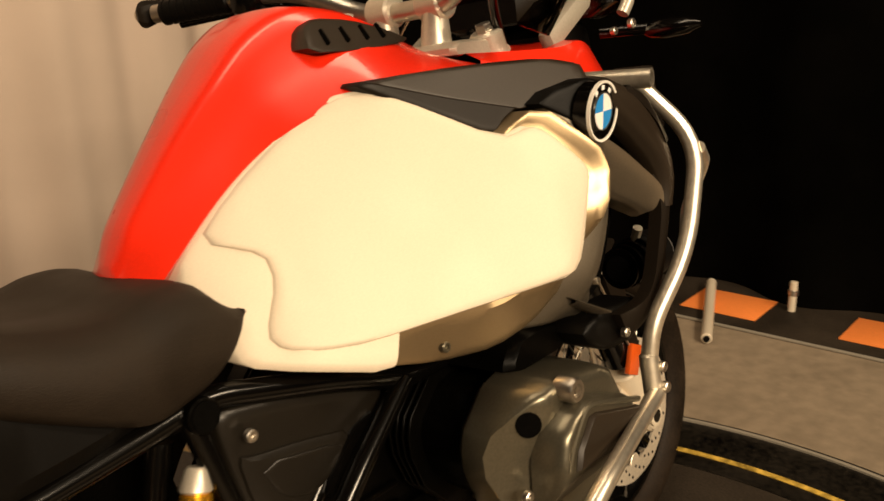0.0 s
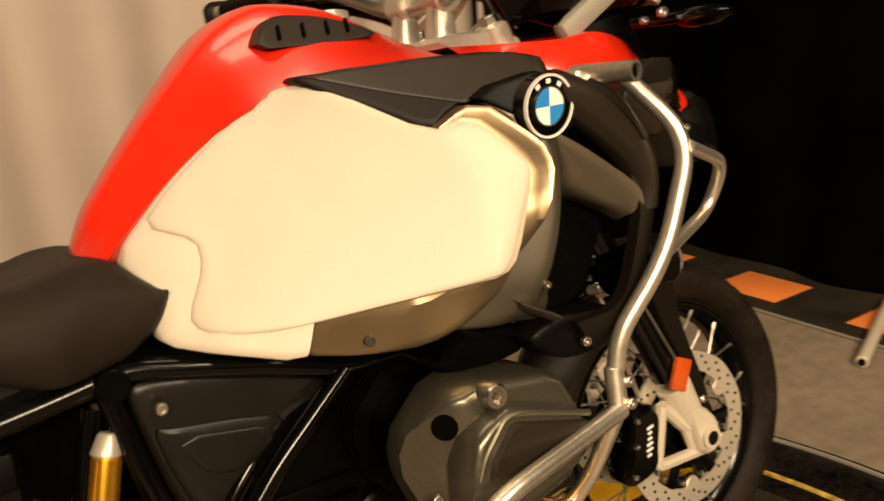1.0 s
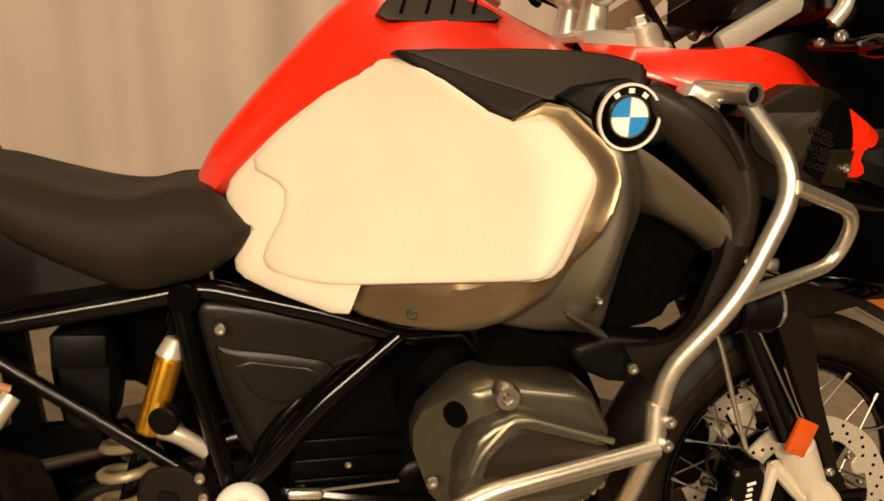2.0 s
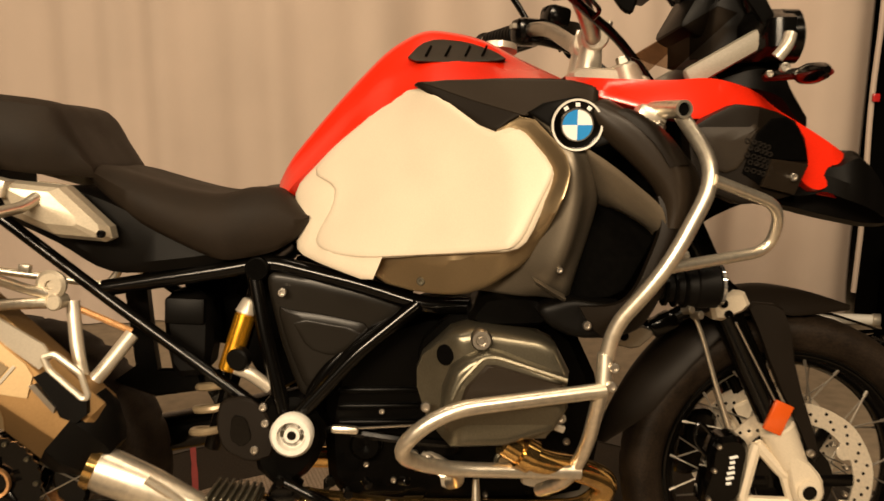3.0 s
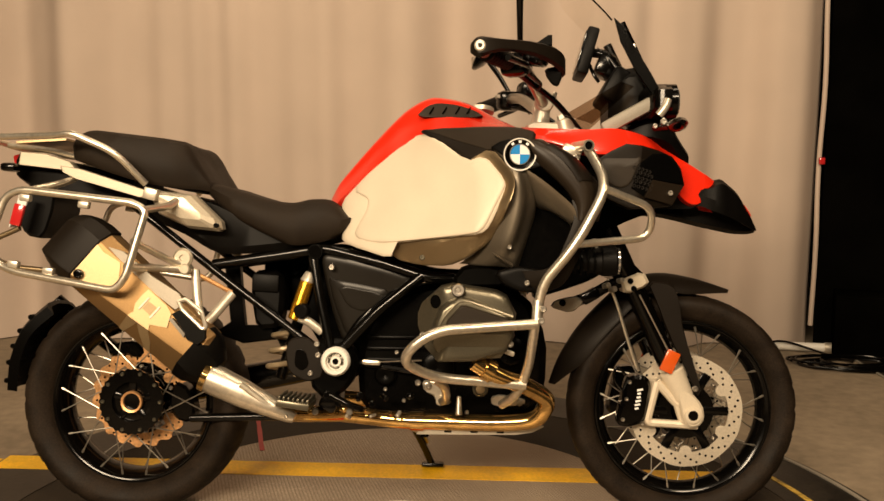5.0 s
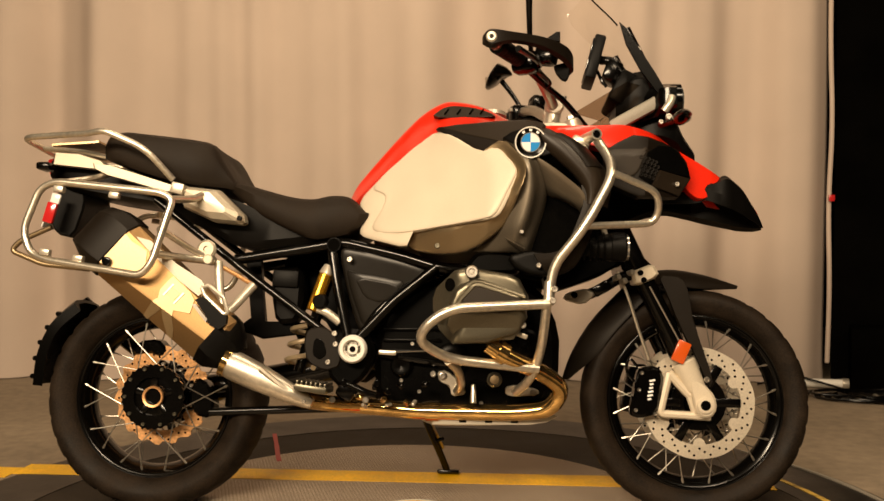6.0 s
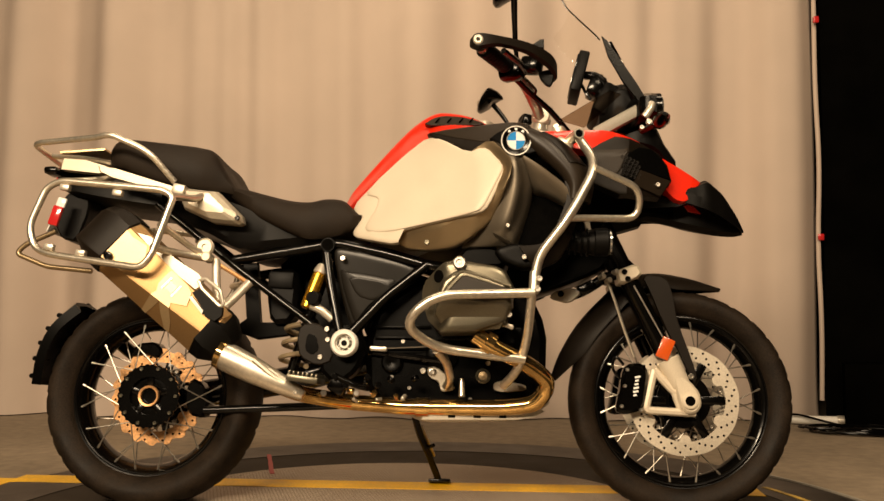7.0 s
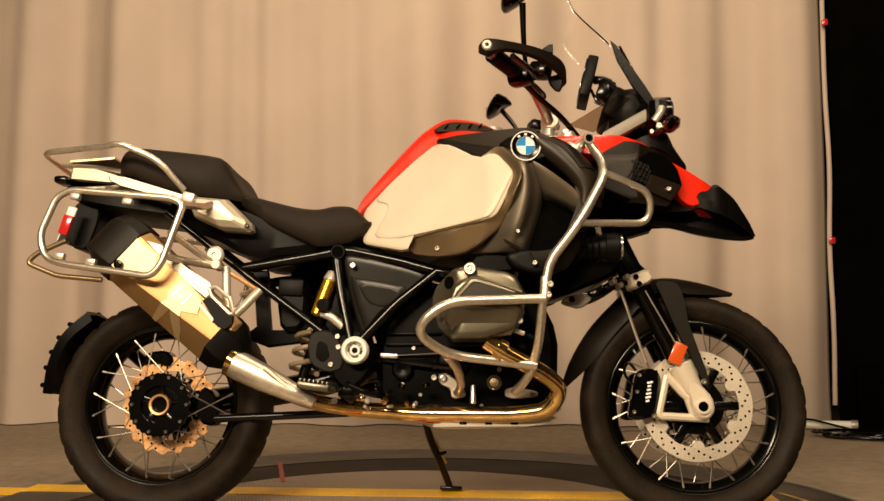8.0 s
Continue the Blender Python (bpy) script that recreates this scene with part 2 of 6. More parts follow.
def plate(outline, depth, side=-1, thick=0.012, rise=0.008, edge=0.008, soft=2, bm=None, inner=0.35, centre=None):
    """A domed panel. outline: (x, z) corners; depth: how far from the middle plane, a number or a function of x and z."""
    bm = bm or fresh()
    base = resample(soften([(x, z) for x, z in outline], soft), 0.02)
    mid = Vector(centre) if centre else sum(base, Vector((0, 0))) / len(base)
    size = sum((p - mid).length for p in base) / len(base)
    far = depth if callable(depth) else (lambda x, z: depth)
    e = min(0.4, edge / size)
    rings = []
    for shrink, lift in ((1, -thick), (1, 0), (1 - 0.3 * e, rise * 0.55), (1 - e, rise * 0.9), (1 - 2.2 * e, rise), *((k, rise) for k in (0.9, 0.82, 0.74, 0.66, 0.58, 0.5, 0.4) if k < 1 - 2.5 * e and k > inner + 0.05), (inner, rise), (0.05, rise)):
        ring = []
        for p in base:
            q = mid + (p - mid) * shrink
            ring.append((q.x, side * (far(q.x, q.y) + lift), q.y))
        rings.append(ring)
    return skin(bm, rings)


def loft(rows, side, thick=0.012, n=4):
    """A smooth skin through rows of (x, depth, z) points, with a back."""
    dense = [spline(row, n) for row in rows]
    grid = list(zip(*[spline(column, n) for column in zip(*dense)]))
    bm = fresh()
    front = [[bm.verts.new((p[0], side * p[1], p[2])) for p in row] for row in grid]
    back = [[bm.verts.new((p[0], side * (p[1] - thick), p[2])) for p in row] for row in grid]
    last, end = len(grid) - 1, len(grid[0]) - 1
    for i in range(last):
        for j in range(end):
            bm.faces.new((front[i][j], front[i + 1][j], front[i + 1][j + 1], front[i][j + 1]))
            bm.faces.new((back[i][j], back[i][j + 1], back[i + 1][j + 1], back[i + 1][j]))
    for i in range(last):
        for j in (0, end):
            bm.faces.new((front[i][j], front[i + 1][j], back[i + 1][j], back[i][j]))
    for j in range(end):
        for i in (0, last):
            bm.faces.new((front[i][j], front[i][j + 1], back[i][j + 1], back[i][j]))
    return bm


def slab(outline, y0, y1, bevel=0.004, soft=0, bm=None):
    """A flat piece with the (x, z) outline between two depths, edges rounded."""
    bm = bm or fresh()
    pts = soften(outline, soft) if soft else [Vector(p) for p in outline]
    mid = sum(pts, Vector((0, 0))) / len(pts)
    lo, hi = min(y0, y1), max(y0, y1)
    b = min(bevel, (hi - lo) * 0.4)
    rings = []
    for y, cut in ((lo, b), (lo + b, 0), (hi - b, 0), (hi, b)):
        rings.append([((p + (mid - p).normalized() * cut).x, y, (p + (mid - p).normalized() * cut).y) for p in pts])
    return skin(bm, rings)


def spline(stations, n=6):
    """Smooth in-between values of rows of numbers."""
    rows = [np.array(s, float) for s in stations]
    out = []
    for i in range(len(rows) - 1):
        p0, p1, p2, p3 = rows[max(i - 1, 0)], rows[i], rows[i + 1], rows[min(i + 2, len(rows) - 1)]
        for k in range(n):
            u = k / n
            out.append(0.5 * (2 * p1 + (p2 - p0) * u + (2 * p0 - 5 * p1 + 4 * p2 - p3) * u * u + (3 * p1 - p0 - 3 * p2 + p3) * u ** 3))
    return out + [rows[-1]]


def hull(stations, profile, n=5, bm=None):
    """A body along x, alike on both sides. profile gives from a station's numbers the half section [(y, z), ...] from the top down."""
    bm = bm or fresh()
    rings = []
    for row in spline(stations, n):
        half = profile(*row[1:])
        rings.append([(row[0], y, z) for y, z in half] + [(row[0], -y, z) for y, z in reversed(half)])
    return skin(bm, rings)


def lathe(profile, seg=48, bm=None, wave=None, closed=True):
    """Turn (radius, y) points round the y axis."""
    bm = bm or fresh()
    rings = []
    for k in range(seg):
        a = k * math.tau / seg
        rings.append([((r + (wave(i, k) if wave else 0)) * math.cos(a), y, (r + (wave(i, k) if wave else 0)) * math.sin(a)) for i, (r, y) in enumerate(profile)])
    return skin(bm, rings, caps=False, closed=True)


def turned(profile, centre, seg=24, bm=None):
    """A solid of revolution round y whose (radius, y) line starts and ends on the axis side."""
    bm = bm or fresh()
    rings = [[(centre[0] + r * math.cos(k * math.tau / seg), centre[1] + y, centre[2] + r * math.sin(k * math.tau / seg)) for k in range(seg)] for r, y in profile]
    return skin(bm, rings)


def bolt(centre, r=0.007, side=-1, bm=None, proud=0.005):
    """A screw head with a socket, facing sideways."""
    return turned([(r, 0.004 * -side), (r, side * proud * 0.7), (r * 0.8, side * proud), (r * 0.5, side * proud), (r * 0.42, side * proud * 0.35), (0.0005, side * proud * 0.35)], centre, 12, bm)


def thing(name, label, category, group="", m=None):
    ob = new(name)
    ob.empty_display_size = 0.1
    if m is not None:
        ob.matrix_world = m
    return tagged(ob, label, category, group)


def solo(name, bm, mat, label, category, group="", kind="", angle=38):
    ob = part(name, bm, mat, None, label, angle)
    return tagged(ob, label, category, group, kind)


# ---- hall ----
def flat_ring(r0, r1, z, h, centre, seg=96, a0=0.0, a1=math.tau, bm=None):
    bm = bm or fresh()
    full = a1 - a0 > 6.28
    rings = []
    for k in range(seg + (0 if full else 1)):
        a = a0 + (a1 - a0) * k / seg
        c, s = math.cos(a), math.sin(a)
        rings.append([(centre[0] + c * r, centre[1] + s * r, q) for r, q in ((r0, z), (r0, z + h), (r1 - h * 0.4, z + h), (r1, z + h * 0.5), (r1, z))])
    return skin(bm, rings, caps=not full, closed=full)


def disc(r, z, h, centre, seg=96):
    return skin(fresh(), [[(centre[0] + q * math.cos(k * math.tau / seg), centre[1] + q * math.sin(k * math.tau / seg), y) for k in range(seg)]
                          for q, y in ((r, z), (r, z + h * 0.6), (r - h * 0.5, z + h))])


FLOOR_Z = -0.012
bm = fresh()
bmesh.ops.create_grid(bm, x_segments=40, y_segments=40, size=7)
bmesh.ops.translate(bm, verts=bm.verts, vec=(0, 0, FLOOR_Z))
solo("floor", bm, CONCRETE, "worn brown-grey concrete hall floor", "floor", kind="structure")
for name, centre, size in (("wall_north", (0, 5.1, 1.9), (14, 0.2, 3.9)), ("wall_south", (0, -7.1, 1.9), (14, 0.2, 3.9)),
                           ("wall_east", (7.1, -1, 1.9), (0.2, 12, 3.9)), ("wall_west", (-7.1, -1, 1.9), (0.2, 12, 3.9))):
    solo(name, block(size, centre, bevel=0), WALL, "dark painted hall wall behind the drapes", "wall", kind="structure")
solo("ceiling", block((14.4, 12.4, 0.15), (0, -1, 3.95), bevel=0), WALL, "dark hall ceiling", "ceiling", kind="structure")


def curtain(name, a, b, top, folds, deep, label, mat, seed, low=FLOOR_Z, drag=0.05):
    """Hanging cloth from a to b with uneven vertical folds; the hem drags on the floor."""
    rng = random.Random(seed)
    a, b = Vector((*a, 0)), Vector((*b, 0))
    way = (b - a).normalized()
    out = Vector((way.y, -way.x, 0))
    length = (b - a).length
    waves = [(rng.uniform(0.5, 1.6) * folds, rng.uniform(0, 6.28), rng.uniform(0.3, 1.0), rng.uniform(-0.25, 0.25)) for _ in range(7)]
    total = sum(w[2] for w in waves)
    n, rows = int(length / 0.02), 26
    front, back = [], []
    for j in range(rows + 1):
        v = j / rows
        z = low + 0.006 + (top - low) * v
        f, g = [], []
        for i in range(n + 1):
            s = length * i / n
            d = sum(w * math.sin(s * k + p + q * v * 3) for k, p, w, q in waves) / total
            pleat = sum(w * math.sin(s * k * 2.7 + p * 3 + q * v * 5) for k, p, w, q in waves[:4]) / total
            here = 0.5 + 0.5 * math.sin(s * 1.9 + seed) * math.sin(s * 0.83 + 1.3)
            d = (d + pleat * (0.24 + 0.9 * max(0, s / length - 0.72)) * here) * deep * (1.15 - 0.4 * v)
            d += drag * max(0, 1 - v * 12) ** 2 * (0.6 + 0.4 * math.sin(s * 9 + seed))
            p = a + way * (s + 0.015 * math.sin(v * 4 + s * 2)) + out * d
            f.append((p.x, p.y, z))
            q = p - out * 0.006
            g.append((q.x, q.y, z))
        front.append(f)
        back.append(list(reversed(g)))
    rings = [f + g for f, g in zip(front, back)]
    return solo(name, skin(fresh(), rings), mat, label, "curtain", kind="structure", angle=80)


curtain("curtain_back", (-4.6, 2.08), (1.76, 2.42), 3.8, 9.0, 0.15, "beige cloth curtain hanging in soft folds to the floor", CLOTH, 5)
curtain("curtain_side", (1.80, 2.47), (2.5, 2.3), 3.8, 14, 0.03, "black cloth drape hanging beside the beige curtain", DRAPE, 8, drag=0.02)
curtain("curtain_right", (2.37, 2.35), (2.40, -3.2), 3.8, 9, 0.05, "black cloth drape hanging to the floor", DRAPE, 3, drag=0.06)

# the lighter selvage on the beige curtain's end, with two red clips
solo("curtain_hem", tube([(1.765, 2.405, 0.1), (1.77, 2.39, 0.5), (1.76, 2.40, 0.9), (1.78, 2.40, 1.3), (1.77, 2.42, 1.7), (1.78, 2.41, 3.7)], 0.012, 8, 0.2), CLOTH,
     "pale folded selvage along the end of the curtain", "curtain hem", kind="structure")
for z in (0.93, 2.06):
    solo("curtain_clip", block((0.03, 0.02, 0.035), (1.77, 2.375, z), bevel=0.006), LAMPRED, "small red plastic clip on the curtain's edge", "clip", "curtain clips")

C = (0.0, 0.03)
turntable = thing("turntable", "round turntable with dark rubber rim and worn tread plate", "turntable")
part("rubber_disc", disc(1.38, FLOOR_Z + 0.001, 0.011, C, 128), MAT_RUBBER, turntable, "dark worn rubber disc")
part("tread_plate", disc(0.79, -0.001, 0.002, (-0.06, 0.09), 128), TREAD, turntable, "worn pale tread plate")
part("outer_ring", flat_ring(1.13, 1.372, -0.001, 0.003, C, 128), RINGRUBBER, turntable, "scuffed glossy black outer ring")
part("rim_strip", flat_ring(1.188, 1.206, 0.002, 0.002, C, 60, radians(-75), radians(27)), WORNTAPE, turntable, "worn yellow strip along the rim")
part("edge_trim", flat_ring(1.345, 1.358, 0.002, 0.005, C, 80, radians(-80), radians(40)), GREY, turntable, "thin grey edge trim")


def strip(name, a, b, wide, z, mat, label, high=0.0015, n=30, seed=1):
    """Tape stuck to the floor, with slightly uneven edges."""
    a, b = Vector((*a, z)), Vector((*b, z))
    way = (b - a).normalized()
    side = Vector((-way.y, way.x, 0))
    rng = random.Random(seed)
    rings = []
    for i in range(n + 1):
        p = a.lerp(b, i / n)
        l, r = wide / 2 + rng.uniform(-1, 1) * 0.0015, wide / 2 + rng.uniform(-1, 1) * 0.0015
        rings.append([p - side * r, p - side * r + Vector((0, 0, high)), p + side * l + Vector((0, 0, high)), p + side * l])
    return solo(name, skin(fresh(), rings), mat, label, "floor tape")


strip("yellow_tape", (-1.36, 0.415), (1.04, 0.495), 0.115, 0.0012, TAPE, "wide yellow tape stuck across the turntable")
strip("yellow_tape", (-4.0, 0.33), (-1.385, 0.414), 0.115, FLOOR_Z + 0.001, TAPE, "wide yellow tape on the concrete floor", seed=4)
strip("red_tape", (-0.548, 0.60), (-0.68, 0.985), 0.016, 0.0016, REDTAPE, "short red tape strip on the turntable", n=6)

# round sticker under the machine, half hidden
sticker = thing("floor_sticker", "round printed sticker in red, yellow and white on the turntable", "sticker")
part("white_rim", disc(0.118, 0.0014, 0.0012, (-0.015, 0.110), 48), SNOW, sticker)
part("yellow_field", disc(0.105, 0.0027, 0.0006, (-0.015, 0.110), 48), YELLOW, sticker)
part("red_field", disc(0.085, 0.0034, 0.0006, (-0.005, 0.120), 48), LAMPRED, sticker)
part("dark_shape", disc(0.03, 0.0041, 0.0006, (-0.010, 0.155), 24), MATT, sticker)

# mat with orange squares at the foot of the black drape
floor_mat = thing("checkered_mat", "dark rubber floor mat with orange checker squares", "floor mat")
MZ = FLOOR_Z + 0.001
part("mat_base", block((0.72, 5.2, 0.006), (2.385, 0.0, MZ + 0.003), (0, 0, 3.5), bevel=0.002), MAT_RUBBER, floor_mat)
part("mat_edge", block((0.012, 5.2, 0.009), (2.022, 0.0, MZ + 0.0045), (0, 0, 3.5), bevel=0.003), GREY, floor_mat, "pale worn mat edge")
for y in (2.30, 1.755, 1.21, 0.665, 0.12, -0.425, -0.97):
    part("orange_square", block((0.21, 0.2725, 0.004), (2.215 - 0.06 * y, y, MZ + 0.0075), (0, 0, 3.5), bevel=0.001), MATORANGE, floor_mat)

foot = thing("floor_pipe", "steel tube lying on the floor under the drape", "pipe")
part("tube", rod((1.827, 0.565, 0.006), (2.28, 0.79, 0.02), 0.018, 16, edge=0.002), LEG, foot)
part("end_plug", rod((1.822, 0.5625, 0.006), (1.832, 0.5675, 0.006), 0.011, 12), BLACK, foot)
peg = thing("steel_peg", "short upright steel peg of a drape stand", "stand foot")
part("pin", rod((2.24, 0.467, MZ), (2.25, 0.467, 0.10), 0.013, 14, edge=0.002), LEG, peg)
part("collar", rod((2.247, 0.467, 0.05), (2.249, 0.467, 0.07), 0.018, 14, edge=0.002), CHROME, peg)

pipe = thing("curtain_base_pipe", "white pipe lying along the curtain's foot", "pipe")
part("pipe", rod((1.45, 2.33, 0.012), (2.4, 2.2, 0.012), 0.022, 14, edge=0.003), WHITE, pipe)
part("collar", rod((1.80, 2.282, 0.012), (1.86, 2.274, 0.012), 0.027, 14, edge=0.003), CAST, pipe)
rng = random.Random(11)
for k in range(4):
    pts = []
    cx, cy, rx, ry = 1.86 + rng.uniform(-0.08, 0.1), 2.0 + rng.uniform(-0.06, 0.06), rng.uniform(0.16, 0.25), rng.uniform(0.09, 0.14)
    for i in range(60):
        a = i / 60 * math.tau * 2.6
        pts.append((cx + rx * math.cos(a) * (1 + 0.1 * math.sin(a * 0.7 + k)), cy + ry * math.sin(a) * (1 + 0.12 * math.cos(a * 1.3 + k)), FLOOR_Z + 0.008 + 0.004 * k + 0.004 * abs(math.sin(a * 1.9))))
    solo("cable_coil", tube(pts, 0.006, 6), SATIN, "black cable lying in loose coils on the floor", "cable", "cables by the drape")
solo("cable", tube([(1.40, 2.30, 0.0), (1.5, 2.27, 0.03), (1.6, 2.29, 0.045), (1.7, 2.25, 0.02), (1.8, 2.15, 0.0), (1.86, 2.05, 0.0)], 0.006, 6, 0.08), SATIN, "black cable over the white pipe", "cable", "cables by the drape")
solo("flight_case", block((0.6, 0.22, 0.31), (2.12, 2.19, FLOOR_Z + 0.156), (0, 0, -14), bevel=0.008), DRAPE, "low box covered in black cloth", "box")

# ---- motorcycle: x ahead, y to its left, z up, in its own leaning frame ----
BIKE = pose(0, 0.183, 0, -7, 0, 3)
bike = thing("motorcycle", "red, pale and black adventure motorcycle leaning on its side stand", "motorcycle", m=BIKE)
RIGHT, LEFT = -1, 1
FRONT, REAR = (0.765, 0.0, 0.303), (-0.775, 0.0, 0.303)


def flank(x, z):
    """How far the tank's flank stands out from the middle plane."""
    x, q = max(-0.22, min(x, 0.3)), z - 0.85
    return 0.219 + 0.581 * x - 0.453 * q + 0.098 * x * x + 0.028 * q * q + 0.955 * x * q


def wheel(name, axle, outer, width, rim_r, spokes, label, knob=0.006):
    hub_r = 0.058
    hub = part(name, lathe([(0.02, -0.055), (0.032, -0.06), (0.036, -0.05), (0.034, -0.03), (0.03, 0.0), (0.034, 0.03), (0.036, 0.05), (0.032, 0.06), (0.02, 0.055)], 32), SATIN, bike, label, at=Matrix.Translation(axle))
    h, w = outer - rim_r, width / 2
    prof = [(rim_r - 0.004, -w * 0.62), (rim_r + h * 0.12, -w * 0.80), (rim_r + h * 0.38, -w * 0.97), (rim_r + h * 0.62, -w), (outer - h * 0.22, -w * 0.9), (outer - h * 0.1, -w * 0.72),
            (outer - h * 0.025, -w * 0.4), (outer, 0), (outer - h * 0.025, w * 0.4), (outer - h * 0.1, w * 0.72), (outer - h * 0.22, w * 0.9), (rim_r + h * 0.62, w), (rim_r + h * 0.38, w * 0.97), (rim_r + h * 0.12, w * 0.80), (rim_r - 0.004, w * 0.62)]
    bm = lathe(prof, 180, wave=lambda i, k: -knob if (5 <= i <= 6 and k % 6 == 0) or (8 <= i <= 9 and k % 6 == 3) else (-knob * 0.6 if i == 7 and k % 6 in (1, 4) else 0))
    # the tyre is pressed flat where it stands on the floor
    place = BIKE @ Matrix.Translation(axle)
    back = place.inverted()
    for v in bm.verts:
        q = place @ v.co
        if q.z < 0.0035:
            q.z = 0.0035
            v.co = back @ q
    part("tyre", bm, RUBBER, hub, "worn dark brown-black rubber tyre", angle=50)
    part("rim", lathe([(rim_r + 0.004, -w * 0.66), (rim_r + 0.006, -w * 0.58), (rim_r - 0.008, -w * 0.52), (rim_r - 0.02, -w * 0.3), (rim_r - 0.026, 0), (rim_r - 0.02, w * 0.3), (rim_r - 0.008, w * 0.52), (rim_r + 0.006, w * 0.58), (rim_r + 0.004, w * 0.66),
                       (rim_r - 0.012, w * 0.62), (rim_r - 0.03, w * 0.34), (rim_r - 0.036, 0), (rim_r - 0.03, -w * 0.34), (rim_r - 0.012, -w * 0.62)], 96), SATIN, hub, "black spoked rim")
    part("rim_line", lathe([(rim_r - 0.009, -w * 0.63), (rim_r - 0.006, -w * 0.645), (rim_r - 0.009, -w * 0.66), (rim_r - 0.012, -w * 0.645)], 96), SATIN, hub, "bright rim edge")
    flange = part("hub_flange", turned([(0.03, -0.052), (hub_r, -0.056), (hub_r + 0.02, -0.05), (hub_r + 0.02, -0.042), (0.03, -0.036)], (0, 0, 0), 32), SATIN, hub)
    again(flange, pose(0, 0, 0, 0, 0, 180), hub)
    first = None
    for k in range(spokes):
        side = -1 if k % 2 else 1
        cross = 1 if (k // 2) % 2 else -1
        a = k * math.tau / spokes
        m = pose(0, 0, 0, 0, -math.degrees(a), 0) @ Matrix.Diagonal((1, -side, cross, 1))
        if first is None:
            first = {}
        key = (side, cross)
        if key not in first:
            b = a
            start, end = Vector(((hub_r + 0.014) * math.cos(cross * 0.85), side * 0.046, (hub_r + 0.014) * math.sin(cross * 0.85))), Vector((rim_r - 0.018, side * w * 0.48, 0))
            bm = rod(start, end, 0.0018, 6)
            tube((end, end.lerp(start, 0.07)), 0.0033, 6, bm=bm)
            first[key] = part("spoke", bm, SPOKE, hub, at=pose(0, 0, 0, 0, -math.degrees(a), 0))
        else:
            again(first[key], pose(0, 0, 0, 0, -math.degrees(a), 0), hub)
    return hub


def annulus(r0, r1, y, thick, seg=72, wave=None):
    return lathe([(r0, y), (r1, y), (r1, y + thick), (r0, y + thick)], seg, wave=wave)


def brake_disc(hub, r0, r1, y, mat, holes, arms, label, wavy=0.0, turn=9):
    rotor = part("brake_disc", annulus(r0, r1, y - 0.0025, 0.005, 90, wave=(lambda i, k: wavy * max(-0.8, min(0.8, 1.6 * math.sin(k * math.tau / turn))) * (1 if i in (1, 2) else 0))), mat, hub, label, angle=30)
    # dark dots on the faces paint the shade of drilled holes
    bm = fresh()
    for k in range(holes):
        a = k * math.tau / holes
        r = r0 + (r1 - r0) * (0.25, 0.5, 0.75)[k % 3]
        for s in (-1, 1):
            c = (r * math.cos(a), y + s * 0.0026, r * math.sin(a))
            turned([(0.0035, 0), (0.0033, s * 0.0004), (0.0004, s * 0.0004)], c, 8, bm)
    part("hole_dot", bm, SATIN, rotor)
    carrier = part("disc_carrier", annulus(0.04, 0.075, y - 0.002, 0.005, 48), SATIN, hub, "black disc carrier")
    arm = None
    for k in range(arms):
        a = k * math.tau / arms
        if arm is None:
            arm = part("carrier_arm", block((r0 - 0.045, 0.005, 0.024), ((r0 + 0.052) / 2, y, 0), bevel=0.002), SATIN, hub)
        else:
            again(arm, pose(0, 0, 0, 0, -math.degrees(a), 0), hub)
    lug = None
    for k in range(arms):
        m = pose(0, 0, 0, 0, -math.degrees((k + 0.5) * math.tau / arms), 0)
        if lug is None:
            lug = part("disc_lug", slab([(r0 + 0.004, 0.02), (r0 - 0.016, 0.012), (r0 - 0.02, 0.0), (r0 - 0.016, -0.012), (r0 + 0.004, -0.02)], y - 0.003, y + 0.003, 0.001, 1), mat, hub, at=m)
        else:
            again(lug, m, hub)
    first = None
    for k in range(arms * 2):
        a = (k + 0.5) * math.tau / (arms * 2)
        m = Matrix.Translation(((r0 - 0.012) * math.cos(a), y - 0.002, (r0 - 0.012) * math.sin(a)))
        if first is None:
            first = part("disc_bolt", bolt((0, 0, 0), 0.0055), CHROME, hub, at=m)
        else:
            again(first, m, hub)
    return rotor


front_wheel = wheel("front_wheel", FRONT, 0.316, 0.122, 0.246, 40, "spoked front wheel with black hub", 0.003)
brake_disc(front_wheel, 0.114, 0.152, -0.083, DISC, 60, 6, "bright drilled brake disc", 0.0007)
brake_disc(front_wheel, 0.118, 0.153, 0.083, DISC, 54, 6, "bright drilled brake disc", 0.002)
rear_wheel = wheel("rear_wheel", REAR, 0.318, 0.168, 0.232, 40, "spoked rear wheel with open hub")
brake_disc(rear_wheel, 0.103, 0.140, 0.012, RUST, 45, 5, "warm brown brake disc with notched edge", 0.006, 5)
part("sensor_ring", annulus(0.056, 0.094, -0.066, 0.006, 60, wave=lambda i, k: -0.004 if k % 2 and i in (1, 2) else 0), SATIN, rear_wheel, "black toothed ring")
part("axle_tube", lathe([(0.024, -0.066), (0.030, -0.068), (0.031, -0.06), (0.031, -0.03), (0.024, -0.03)], 32), RUST, rear_wheel, "open axle tube with coppery rim")
first = None
